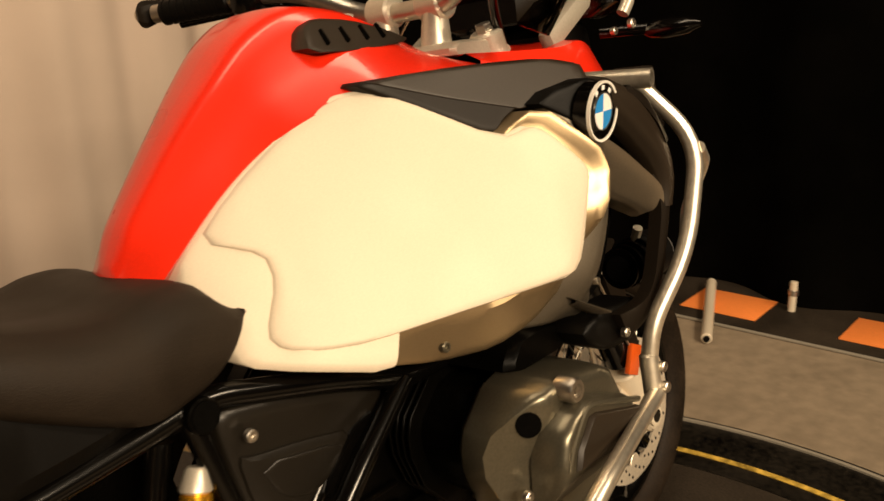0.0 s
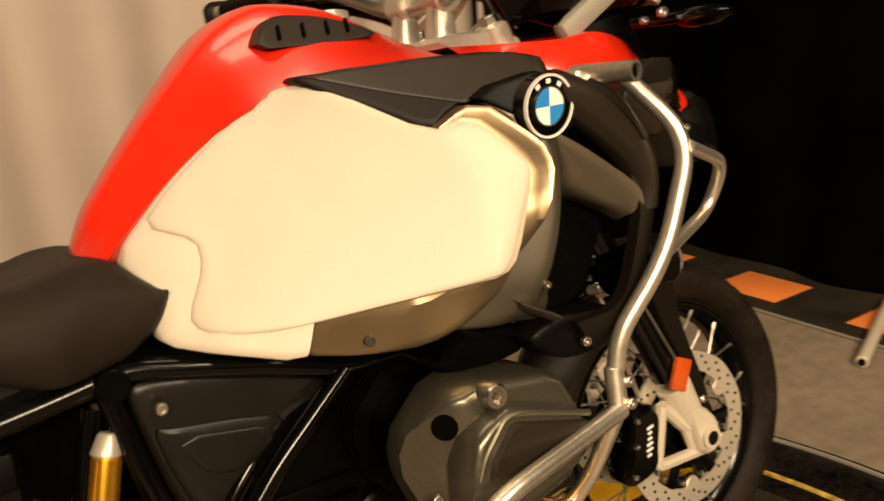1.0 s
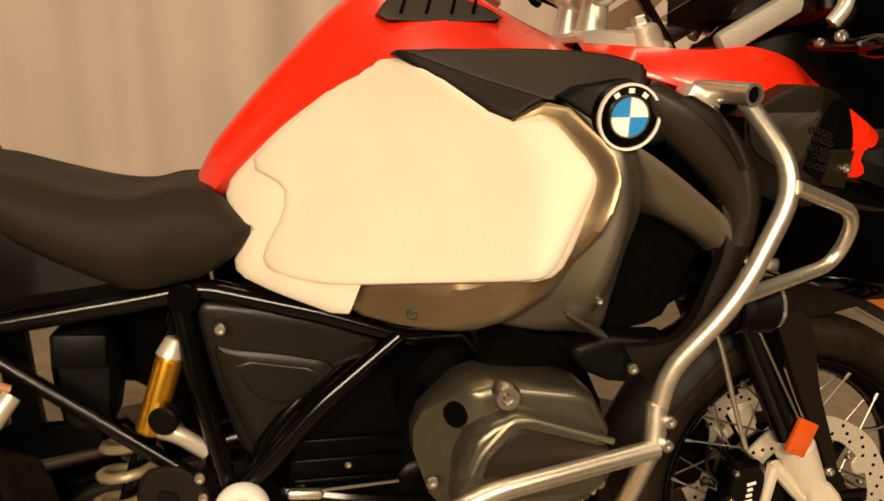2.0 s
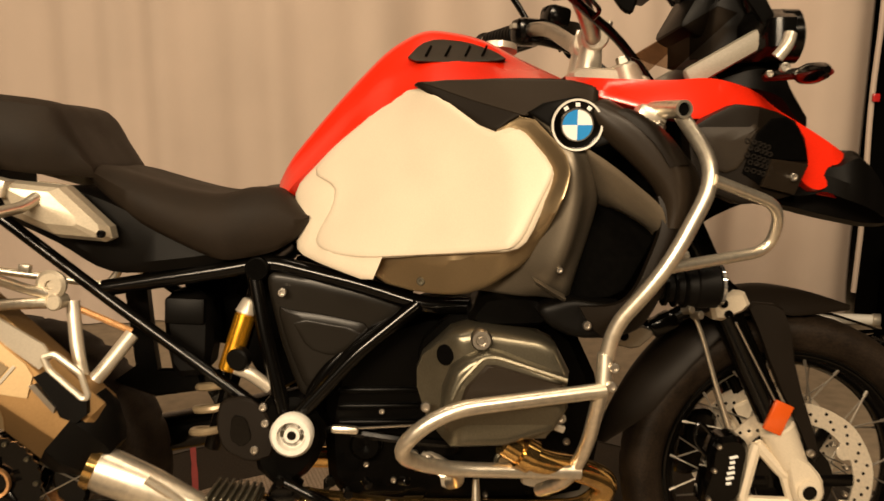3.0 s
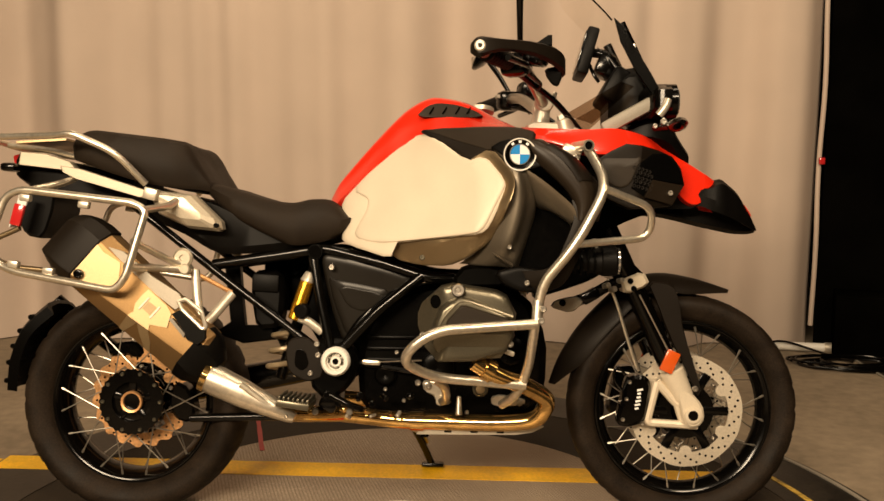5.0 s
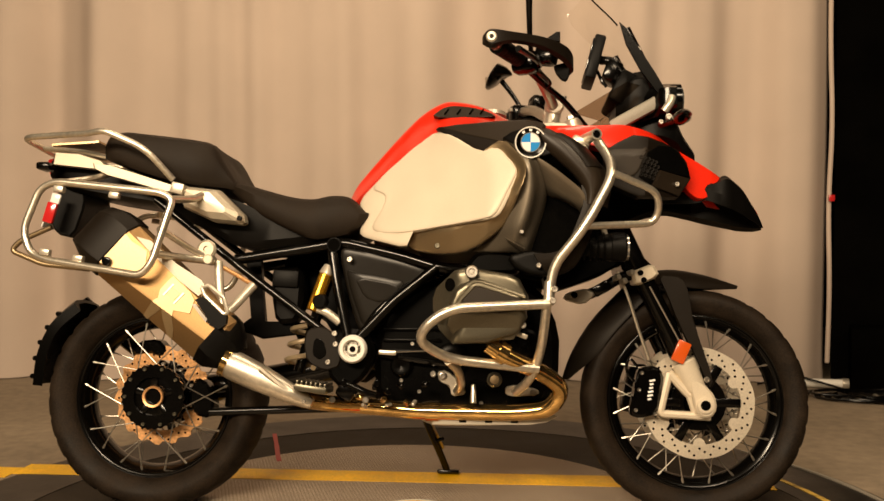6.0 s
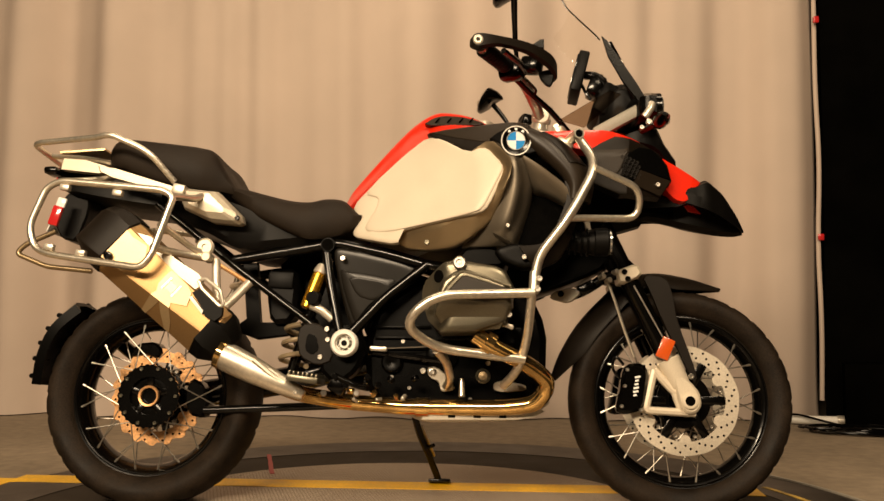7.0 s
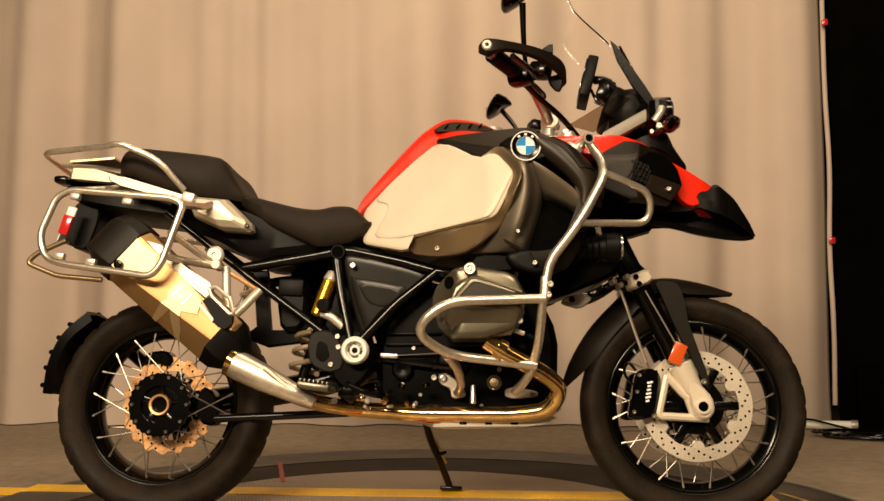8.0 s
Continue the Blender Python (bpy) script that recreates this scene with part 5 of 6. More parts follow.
    # the fairing's highlight is painted by this lighter strip
    part("fairing_spear", loft([
        [(0.310, 0.372, 0.937), (0.345, 0.377, 0.914), (0.39, 0.383, 0.878), (0.427, 0.389, 0.843), (0.435, 0.386, 0.815)],
        [(0.315, 0.370, 0.925), (0.345, 0.372, 0.899), (0.387, 0.376, 0.865), (0.421, 0.382, 0.833), (0.431, 0.380, 0.811)],
        [(0.320, 0.362, 0.912), (0.343, 0.356, 0.878), (0.380, 0.360, 0.850), (0.411, 0.368, 0.825), (0.427, 0.373, 0.808)],
        [(0.322, 0.342, 0.902), (0.340, 0.335, 0.862), (0.372, 0.340, 0.838), (0.404, 0.352, 0.819), (0.423, 0.360, 0.804)],
        [(0.326, 0.305, 0.880), (0.343, 0.298, 0.846), (0.378, 0.305, 0.834), (0.416, 0.325, 0.810), (0.425, 0.345, 0.798)]], side, 0.01), LIT_GRAPHITE, fairing, "fairing spear in graphite lightened for its highlight", angle=70)
    # edge highlight of the lip, painted as a lighter piece
    part("fairing_facet", loft([[(0.234, 0.345, 0.733), (0.258, 0.352, 0.719), (0.284, 0.357, 0.705)], [(0.236, 0.360, 0.728), (0.259, 0.370, 0.714), (0.283, 0.378, 0.700)], [(0.240, 0.345, 0.720), (0.261, 0.350, 0.706), (0.281, 0.354, 0.694)]], side, 0.006), LIT_GRAPHITE, fairing, "small graphite lip, its edge highlight put into the colour")
    part("duct_screw", bolt((0.275, side * 0.362, 0.745), 0.0055, side), CHROME, fairing)
    part("trim_leg", loft([
        [(0.424, 0.378, 0.86), (0.428, 0.385, 0.815), (0.410, 0.386, 0.762), (0.387, 0.386, 0.714), (0.358, 0.383, 0.692), (0.305, 0.376, 0.688)],
        [(0.452, 0.382, 0.862), (0.452, 0.386, 0.815), (0.432, 0.386, 0.757), (0.408, 0.384, 0.70), (0.378, 0.380, 0.668), (0.325, 0.372, 0.655)],
        [(0.476, 0.36, 0.862), (0.475, 0.362, 0.815), (0.455, 0.362, 0.755), (0.43, 0.36, 0.692), (0.40, 0.358, 0.65), (0.35, 0.355, 0.632)]], side, 0.02), MATT, bike, "black trim leg running down beside the air duct", angle=60)
    low = part("lower_cowl", plate([(0.238, 0.684), (0.29, 0.70), (0.34, 0.692), (0.385, 0.69), (0.375, 0.635), (0.30, 0.635), (0.258, 0.655)], 0.352, side, 0.05, 0.008, 0.008, 1, centre=(0.32, 0.667)), BLACK, bike, "black lower cowl piece")
    part("cowl_bolt", bolt((0.317, side * 0.374, 0.659), 0.007, side), CHROME, low)
    # round badge: dark ring, white and blue quarters
    badge = part("badge", turned([(0.038, -side * 0.016), (0.0385, side * 0.004), (0.036, side * 0.007), (0.034, side * 0.006), (0.0005, side * 0.006)], (0, 0, 0), 40), SATIN, bike, "round badge with blue and white quarters", at=pose(0.297, side * 0.379, 0.970, -8 * side, 0, -side * 4))
    part("badge_rim", lathe([(0.0365, side * 0.005), (0.0395, side * 0.004), (0.0395, side * 0.009), (0.0365, side * 0.0085)], 48), WHITE, badge, "bright badge rim")
    part("badge_ring", lathe([(0.0235, side * 0.005), (0.025, side * 0.005), (0.025, side * 0.0085), (0.0235, side * 0.0085)], 48), CHROME, badge)
    for k in range(4):
        a0 = k * math.pi / 2
        arc = [(0.0, 0.0)] + [(0.0232 * math.cos(a0 + j * math.pi / 20), 0.0232 * math.sin(a0 + j * math.pi / 20)) for j in range(11)]
        part("badge_quarter", skin(fresh(), [[(x, side * 0.0058, z) for x, z in arc], [(x, side * 0.0078, z) for x, z in arc]]), BLUE if k % 2 else SNOW, badge)
    for k in range(3):
        a = math.pi / 2 + (k - 1) * 0.62
        part("badge_mark", block((0.007, 0.001, 0.006), (0.0305 * math.cos(a), side * 0.0068, 0.0305 * math.sin(a)), (0, 90 - math.degrees(a), 0), 0.0003), SNOW, badge)
    # vent in the tank's shoulder
    vent = part("tank_vent", plate([(0.028, 1.094), (0.055, 1.128), (0.085, 1.139), (0.14, 1.132), (0.19, 1.112), (0.212, 1.093), (0.12, 1.089)], lambda x, z: 0.152 - 1.1 * (z - 1.09), side, 0.03, 0.003, 0.003, 1), COVER, bike, "black slatted vent in the tank's shoulder")
    for x in (0.07, 0.105, 0.14, 0.17):
        part("vent_slat", block((0.004, 0.007, 0.03), (x, side * 0.1325, 1.112), (side * 47, 25, 0), 0.001), VOID, vent)
# faint embossed outlines near the panel's top
for x, z, w in ((0.016, 0.988, 0.04), (0.008, 0.975, 0.036), (0.014, 0.961, 0.034), (0.082, 0.987, 0.042), (0.075, 0.972, 0.034), (0.072, 0.957, 0.04)):
    part("raised_mark", tube([(x + w * k / 8, -(knee_depth(x + w * k / 8, z + 0.003 * k / 4) + 0.0062), z + 0.003 * k / 4) for k in range(-4, 5)], 0.0012, 6), PALE, bike, "faint embossed bar")
part("tank_cap", turned([(0.04, 0), (0.04, 0.012), (0.03, 0.016), (0.0005, 0.016)], (0, 0, 0), 28), CAST, bike, "silver fuel cap", at=pose(0.2, 0, 1.125, 90 - 10, 0, 0))
# filled with near-black so that the cowl's inside reads as shade
part("inner_cowl", hull([(0.25, 0.10, 1.04, 0.66), (0.40, 0.20, 1.05, 0.66), (0.52, 0.17, 1.04, 0.775), (0.66, 0.11, 1.0, 0.838), (0.76, 0.07, 0.93, 0.836)], lambda w, a, b: [(0, a), (w * 0.7, a - 0.01), (w, a - 0.05), (w, b + 0.06), (w * 0.8, b), (0, b)], 4), VOID, bike, "inner cowl and radiator body, its shade put in as black")

# ---- beak ----
def wing_depth(x, z):
    """How far the beak's side stands out from the middle plane."""
    return 0.298 - 0.9 * max(0, x - 0.60)


part("front_beak", hull([(0.31, 1.078, 0.185, 1.04, 0.05), (0.40, 1.07, 0.225, 1.012, 0.06), (0.48, 1.066, 0.24, 0.988, 0.045), (0.56, 1.070, 0.222, 0.985, 0.008), (0.64, 1.053, 0.185, 0.978, 0), (0.69, 1.023, 0.16, 0.95, 0), (0.735, 0.998, 0.146, 0.882, 0), (0.775, 0.976, 0.137, 0.862, 0), (0.82, 0.949, 0.122, 0.888, 0), (0.852, 0.927, 0.105, 0.895, 0)],
                         lambda a, w, b, c: [(0, a - c), (w * 0.5, a - 0.003 - c), (w * 0.74, a - 0.009 - c * 0.2), (w * 0.86, a - 0.014), (w, b + 0.012), (w, b), (w - 0.02, b - 0.006), (w * 0.4, b + 0.004), (0, b + 0.01)], 5), RED, bike, "glossy red beak", angle=50)
part("beak_tip", hull([(0.64, 0.885, 0.10, 0.868, 0.836), (0.70, 0.886, 0.112, 0.872, 0.832), (0.765, 0.892, 0.122, 0.882, 0.818), (0.787, 0.906, 0.134, 0.888, 0.812), (0.815, 0.916, 0.141, 0.877, 0.805), (0.847, 0.93, 0.138, 0.866, 0.798), (0.876, 0.913, 0.122, 0.856, 0.792), (0.902, 0.892, 0.104, 0.844, 0.787), (0.938, 0.845, 0.07, 0.819, 0.785), (0.957, 0.817, 0.045, 0.804, 0.787), (0.97, 0.80, 0.02, 0.797, 0.79)],
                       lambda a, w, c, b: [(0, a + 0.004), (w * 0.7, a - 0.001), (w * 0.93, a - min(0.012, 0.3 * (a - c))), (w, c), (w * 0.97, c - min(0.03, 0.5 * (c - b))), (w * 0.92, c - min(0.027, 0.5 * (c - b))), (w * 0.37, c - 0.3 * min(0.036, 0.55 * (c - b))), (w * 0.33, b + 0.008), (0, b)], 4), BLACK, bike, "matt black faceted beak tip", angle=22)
# lit top of the black tip, its light put in as lighter trim
part("tip_face", hull([(0.80, 0.912, 0.128, 0.905), (0.818, 0.918, 0.13, 0.903), (0.847, 0.9325, 0.128, 0.914), (0.876, 0.9155, 0.113, 0.899), (0.902, 0.8945, 0.097, 0.88), (0.925, 0.865, 0.075, 0.853)], lambda a, w, b: [(0, a + 0.003), (w * 0.76, a), (w, b), (w * 0.9, b - 0.008), (0, a - 0.03)], 4), MATT, bike, "upper face of the beak tip, coloured lighter as lit", angle=25)
part("beak_stripe", tube([(0.898, 0.01, 0.892), (0.922, 0.01, 0.877), (0.943, 0.01, 0.852), (0.954, 0.01, 0.833)], 0.012, 10, 0.02), RED, bike, "red stripe on the beak tip's ridge")
for side in (RIGHT, LEFT):
    wing = part("beak_side", plate([(0.491, 0.964), (0.528, 0.987), (0.566, 1.005), (0.607, 1.001), (0.654, 0.994), (0.697, 0.982), (0.725, 0.953), (0.737, 0.911), (0.697, 0.855), (0.647, 0.848), (0.576, 0.843), (0.5, 0.878)], wing_depth, side, 0.05, 0.001, 0.006, 0, centre=(0.595, 0.91)), MATT, bike, "matt black beak side with honeycomb vent", angle=25)
    # the light on this facet is put into its lighter colour
    part("wing_facet", plate([(0.495, 0.962), (0.565, 1.003), (0.605, 0.999), (0.634, 0.983), (0.598, 0.96), (0.575, 0.902), (0.546, 0.893), (0.502, 0.921)], lambda x, z: wing_depth(x, z) + 0.004 - 0.3 * max(0, z - 0.955), side, 0.008, 0.001, 0.003, 1, centre=(0.559, 0.945)), FACET, wing, "upper facet, coloured lighter as lit", angle=25)
    # near-black sheet paints the shade behind the honeycomb
    part("vent_shade", plate([(0.636, 0.983), (0.673, 0.987), (0.706, 0.971), (0.729, 0.936), (0.733, 0.913), (0.689, 0.914), (0.636, 0.917), (0.609, 0.874), (0.578, 0.894), (0.601, 0.957)], lambda x, z: wing_depth(x, z) + 0.003, side, 0.004, 0.002, 0.003, 0, centre=(0.632, 0.935)), VOID, wing, "dark sheet standing for the shade in the vent")
    part("beak_flap", plate([(0.636, 0.917), (0.689, 0.912), (0.732, 0.907), (0.696, 0.856), (0.613, 0.872)], lambda x, z: wing_depth(x, z) + 0.009, side, 0.008, 0.001, 0.004, 0), COVER, wing, "small flap", angle=25)
    part("flap_bolt", bolt((0.689, side * (wing_depth(0.689, 0.89) + 0.014), 0.886), 0.007, side), CHROME, wing)
    for i in range(5):
        for j in range(5):
            x, z = 0.585 + 0.0105 * i + 0.005 * (j % 2), 0.946 - 0.0115 * j - 0.0025 * i
            part("vent_cell", turned([(0.0046, -side * 0.004), (0.0046, side * 0.002), (0.0032, side * 0.002), (0.003, -side * 0.002), (0.0003, -side * 0.002)], (x, side * (wing_depth(x, z) + 0.006), z), 6), MATT, wing)
    part("beak_mark", plate([(0.793, 0.868), (0.815, 0.874), (0.842, 0.843), (0.805, 0.850)], 0.053, side, 0.003, 0.002, 0.002, 0), RED, bike, "red wedge on the beak")

# ---- lamps, screen, cockpit ----
part("lamp_cowl", hull([(0.60, 0.10, 1.07, 1.045), (0.66, 0.12, 1.10, 1.03), (0.71, 0.11, 1.10, 1.01), (0.737, 0.10, 1.05, 0.985), (0.768, 0.085, 1.006, 0.965)], lambda w, a, b: [(0, a), (w * 0.8, a), (w, a - 0.3 * (a - b)), (w, b + 0.2 * (a - b)), (w * 0.8, b), (0, b)], 4), BLACK, bike, "black cowl under the headlight")
head = part("headlight", hull([(0.59, 0.06, 1.165, 1.095), (0.63, 0.12, 1.175, 1.09), (0.66, 0.19, 1.178, 1.09), (0.70, 0.20, 1.178, 1.09)], lambda w, a, b: [(0, a), (w * 0.8, a), (w, a - 0.02), (w, b + 0.02), (w * 0.8, b), (0, b)], 4), SATIN, bike, "black headlight housing with bright rims")
for s in (RIGHT, LEFT):
    part("lamp_rim", tube([(0.69, s * 0.15, 1.132), (0.716, s * 0.15, 1.132)], 0.047, 28), SATIN, head, "bright lamp rim")
    part("lamp_lens", tube([(0.712, s * 0.15, 1.132), (0.722, s * 0.15, 1.132)], 0.042, 28, taper=0.036), LENS, head, "clear lamp lens")
    part("lamp_bracket", tube([(0.662, s * 0.215, 1.088), (0.677, s * 0.22, 1.108), (0.684, s * 0.215, 1.128)], 0.011, 10, 0.01), CAST, head, "bright lamp bracket")
    part("lamp_bracket_bolt", bolt((0.672, s * 0.225, 1.07), 0.009, s), CHROME, head)
    part("lamp_bracket_bolt", bolt((0.655, s * 0.20, 1.062), 0.007, s), CHROME, head)
    stalk = part("indicator", rod((0.66, s * 0.17, 1.062), (0.69, s * 0.25, 1.058), 0.010, 10), SATIN, bike, "slim black turn indicator")
    part("indicator_body", skin(fresh(), [[(0.695 + r * 0.55 * math.cos(a), s * y, 1.055 + r * 0.42 * math.sin(a)) for a in (k * math.tau / 16 for k in range(16))] for y, r in ((0.235, 0.018), (0.25, 0.036), (0.28, 0.042), (0.315, 0.034), (0.338, 0.012))]), SATIN, stalk)
    part("indicator_lens", skin(fresh(), [[(0.705 + r * 0.5 * math.cos(a), s * y, 1.053 + r * 0.38 * math.sin(a)) for a in (k * math.tau / 16 for k in range(16))] for y, r in ((0.245, 0.015), (0.28, 0.03), (0.325, 0.015))]), DARKRED, stalk, "dark red lens")
    part("screen_bracket", block((0.165, 0.03, 0.036), (0.598, s * 0.15, 1.098), (0, -29, 0), 0.01), GREY, bike, "grey plastic screen bracket")
    part("wind_deflector", skin(fresh(), [[(x, s * (y + d), z) for x, y, z in ((0.423, 0.17, 1.095), (0.496, 0.175, 1.071), (0.603, 0.18, 1.168), (0.569, 0.18, 1.180))] for d in (0, 0.004)]), SMOKE, bike, "smoked wind deflector")
    part("screen_arm", tube([(0.665, s * 0.10, 1.15), (0.63, s * 0.13, 1.23), (0.575, s * 0.13, 1.345)], 0.013, 10, 0.04), SATIN, bike, "black screen holder")
    part("screen_knob", turned([(0.012, 0), (0.012, s * 0.012), (0.0005, s * 0.014)], (0.60, s * 0.145, 1.275), 14), CHROME, bike)
EDGE = spline([(0.68, 1.14), (0.62, 1.245), (0.549, 1.349), (0.489, 1.413), (0.451, 1.456), (0.434, 1.495)], 4)
rings = [[(x + 0.035 * (1 - u * u) - d, u * 0.15, z) for d, us in ((0, range(-8, 9)), (0.004, range(8, -9, -1))) for u in (q / 8 for q in us)] for x, z in EDGE]
glass = part("windscreen", skin(fresh(), rings), CLEAR, bike, "tall clear curved windscreen", angle=60)
# added dark tube paints the pane's edge-on refraction, right side only
for s in (RIGHT,):
    part("refraction_line", tube([(x, s * 0.15, z) for x, z in EDGE if z > 1.33], 0.0022, 6), SATIN, glass, "thin dark line standing for refraction at the screen's edge")
glass.visible_shadow = False
part("screen_base", hull([(0.55, 0.08, 1.19, 1.10), (0.60, 0.11, 1.235, 1.10), (0.66, 0.11, 1.225, 1.09), (0.70, 0.08, 1.17, 1.10)], lambda w, a, b: [(0, a), (w * 0.7, a), (w, a - 0.03), (w, b), (0, b)], 3), BLACK, bike, "black instrument surround")
part("screen_edge", slab([(0.551, 1.35), (0.566, 1.336), (0.648, 1.204), (0.685, 1.135), (0.664, 1.131), (0.61, 1.205), (0.568, 1.287)], -0.18, -0.168, 0.003), ENGINE, bike, "black side trim of the screen")
part("screen_edge", slab([(0.551, 1.35), (0.566, 1.336), (0.648, 1.204), (0.685, 1.135), (0.664, 1.131), (0.61, 1.205), (0.568, 1.287)], 0.168, 0.18, 0.003), ENGINE, bike, "black side trim of the screen")
gps = part("navigation_display", block((0.032, 0.14, 0.132), (0.497, -0.0, 1.289), (0, 15, 0), 0.006), BLACK, bike, "black navigation display")
part("display_glass", block((0.004, 0.13, 0.10), (0.4805, 0.0, 1.295), (0, 15, 0), 0.001), SCREEN, gps)
part("display_mount", tube([(0.515, -0.02, 1.29), (0.55, -0.03, 1.285), (0.575, -0.04, 1.25), (0.60, -0.05, 1.2)], 0.013, 10, 0.02), SATIN, gps)
part("display_mount", block((0.05, 0.09, 0.06), (0.55, 0, 1.255), (0, 20, 0), 0.01), SATIN, gps)
part("display_cable", tube([(0.505, -0.03, 1.255), (0.515, -0.04, 1.225), (0.53, -0.04, 1.205)], 0.005, 8, 0.02), SATIN, gps)
part("instrument_panel", block((0.05, 0.20, 0.10), (0.57, 0, 1.19), (0, 30, 0), 0.012), BLACK, bike, "black instrument panel")

yoke = part("fork_yoke", slab([(0.32, 1.072), (0.34, 1.085), (0.44, 1.08), (0.475, 1.062), (0.46, 1.045), (0.34, 1.05)], -0.125, 0.125, 0.008, 1), CAST, bike, "silver cast upper yoke")
for s in (RIGHT, LEFT):
    part("bar_riser", rod((0.366, s * 0.055, 1.07), (0.374, s * 0.055, 1.135), 0.026, 18, edge=0.003, taper=0.02), CAST, yoke, "silver handlebar riser")
    part("riser_cap", rod((0.377, s * 0.03, 1.145), (0.377, s * 0.08, 1.145), 0.027, 20, edge=0.004), CAST, yoke)
    part("fork_cap", rod((0.437, s * 0.108, 1.05), (0.425, s * 0.108, 1.092), 0.027, 20, edge=0.004), CAST, yoke, "silver fork cap")
    part("cap_nut", rod((0.425, s * 0.108, 1.09), (0.421, s * 0.108, 1.104), 0.014, 6, edge=0.002), CHROME, yoke)
    for d in (-0.02, 0.02):
        part("riser_bolt", rod((0.385 + d, s * 0.055, 1.16), (0.388 + d, s * 0.055, 1.174), 0.006, 8), CHROME, yoke)
part("handlebar", tube([(0.205, -0.455, 1.205), (0.29, -0.27, 1.208), (0.325, -0.20, 1.20), (0.372, -0.09, 1.143), (0.38, 0, 1.14), (0.372, 0.09, 1.143), (0.325, 0.20, 1.20), (0.29, 0.27, 1.208), (0.205, 0.455, 1.205)], 0.016, 16, 0.04), CHROME, bike, "polished tapered handlebar")
for s in (RIGHT, LEFT):
    grip = part("handgrip", rod((0.212, s * 0.44, 1.205), (0.27, s * 0.315, 1.207), 0.0215, 18, edge=0.004), BLACK, bike, "black rubber handgrip")
    for k in range(9):
        p = Vector((0.215, s * 0.433, 1.205)).lerp(Vector((0.266, s * 0.323, 1.207)), k / 8)
        d = Vector((0.42, -s * 0.9, 0)).normalized() * 0.003
        part("grip_rib", rod(p - d, p + d, 0.0228, 16), BLACK, grip)
    switch = part("switch_block", block((0.07, 0.055, 0.06), (0.288, s * 0.285, 1.205), (0, 0, s * 25), 0.016), SATIN, bike, "black switch block")
    part("switch_button", block((0.012, 0.02, 0.012), (0.255, s * 0.265, 1.215), (0, 0, s * 25), 0.003), GREY, switch)
    part("lever", tube([(0.325, s * 0.29, 1.195), (0.315, s * 0.36, 1.19), (0.265, s * 0.47, 1.185)], 0.008, 10, 0.05), SATIN, bike, "black hand lever")
    part("fluid_reservoir", block((0.055, 0.06, 0.045), (0.345, s * 0.25, 1.232), (0, 10, s * 20), 0.012), SATIN, bike, "black fluid reservoir")
    # guard: a bent band from the bar's end round to the front
    rings = []
    for x, y, z, h, t in spline([(0.18, 0.474, 1.206, 0.012, 0.008), (0.2, 0.482, 1.208, 0.024, 0.012), (0.25, 0.462, 1.216, 0.015, 0.010), (0.325, 0.405, 1.220, 0.017, 0.009), (0.385, 0.338, 1.213, 0.024, 0.008), (0.408, 0.29, 1.198, 0.024, 0.008), (0.405, 0.265, 1.185, 0.010, 0.006)], 5):
        d = Vector((0.35, 0.94, 0)) if x < 0.3 else Vector((0.7, 0.7, 0))
        c = Vector((x, y, z))
        rings.append([(q.x, s * q.y, q.z) for q in (c + Vector((0, 0, h)) - d * t * 0.3, c + Vector((0, 0, h * 0.7)) + d * t, c + Vector((0, 0, -h * 0.7)) + d * t, c + Vector((0, 0, -h)) - d * t * 0.3, c + Vector((0, 0, -h * 0.6)) - d * t, c + Vector((0, 0, h * 0.6)) - d * t)])
    guard = part("hand_guard", skin(fresh(), rings), MATT, bike, "matt black hand guard")
    part("guard_fin", slab([(0.33, 1.238), (0.365, 1.262), (0.375, 1.262), (0.375, 1.235)], s * 0.365, s * 0.355, 0.003, 0), SATIN, guard)
    part("guard_bolt", turned([(0.013, -s * 0.01), (0.0135, s * 0.006), (0.010, s * 0.009), (0.006, s * 0.009), (0.005, s * 0.005), (0.0005, s * 0.005)], (0.2, s * 0.487, 1.208), 20), CAST, guard, "pale guard bolt")
    part("guard_lower", slab([(0.36, 1.19), (0.40, 1.20), (0.405, 1.17), (0.395, 1.145), (0.38, 1.15), (0.365, 1.17)], s * 0.31, s * 0.30, 0.004, 1), SATIN, guard)
    mz = 1.382 if s == RIGHT else 1.372
    mx = 0.262 if s == RIGHT else 0.197
    stem = part("mirror", tube([(0.305, s * 0.30, 1.215), (0.298, s * 0.345, mz - 0.14), (0.295 if s == RIGHT else 0.262, s * 0.385, mz - 0.07), (mx + 0.032, s * 0.41, mz - 0.02)], 0.006, 10, 0.05, taper=0.009), SATIN, bike, "black rear-view mirror")
    part("mirror_shell", skin(fresh(), [[(mx + d + 0.02 * math.sin(a), s * (0.42 + r * 1.25 * math.cos(a)), mz + r * 0.7 * math.sin(a)) for a in (k * math.tau / 24 for k in range(24))] for d, r in ((0.048, 0.008), (0.045, 0.02), (0.03, 0.042), (0.008, 0.058), (0.0, 0.06), (-0.004, 0.056))]), SATIN, stem)
    part("mirror_glass", skin(fresh(), [[(mx - 0.005 + d + 0.02 * math.sin(a), s * (0.42 + r * 1.25 * math.cos(a)), mz + r * 0.7 * math.sin(a)) for a in (k * math.tau / 24 for k in range(24))] for d, r in ((0.0, 0.053), (-0.001, 0.052), (-0.0015, 0.002))]), CHROME, stem, "mirror glass")
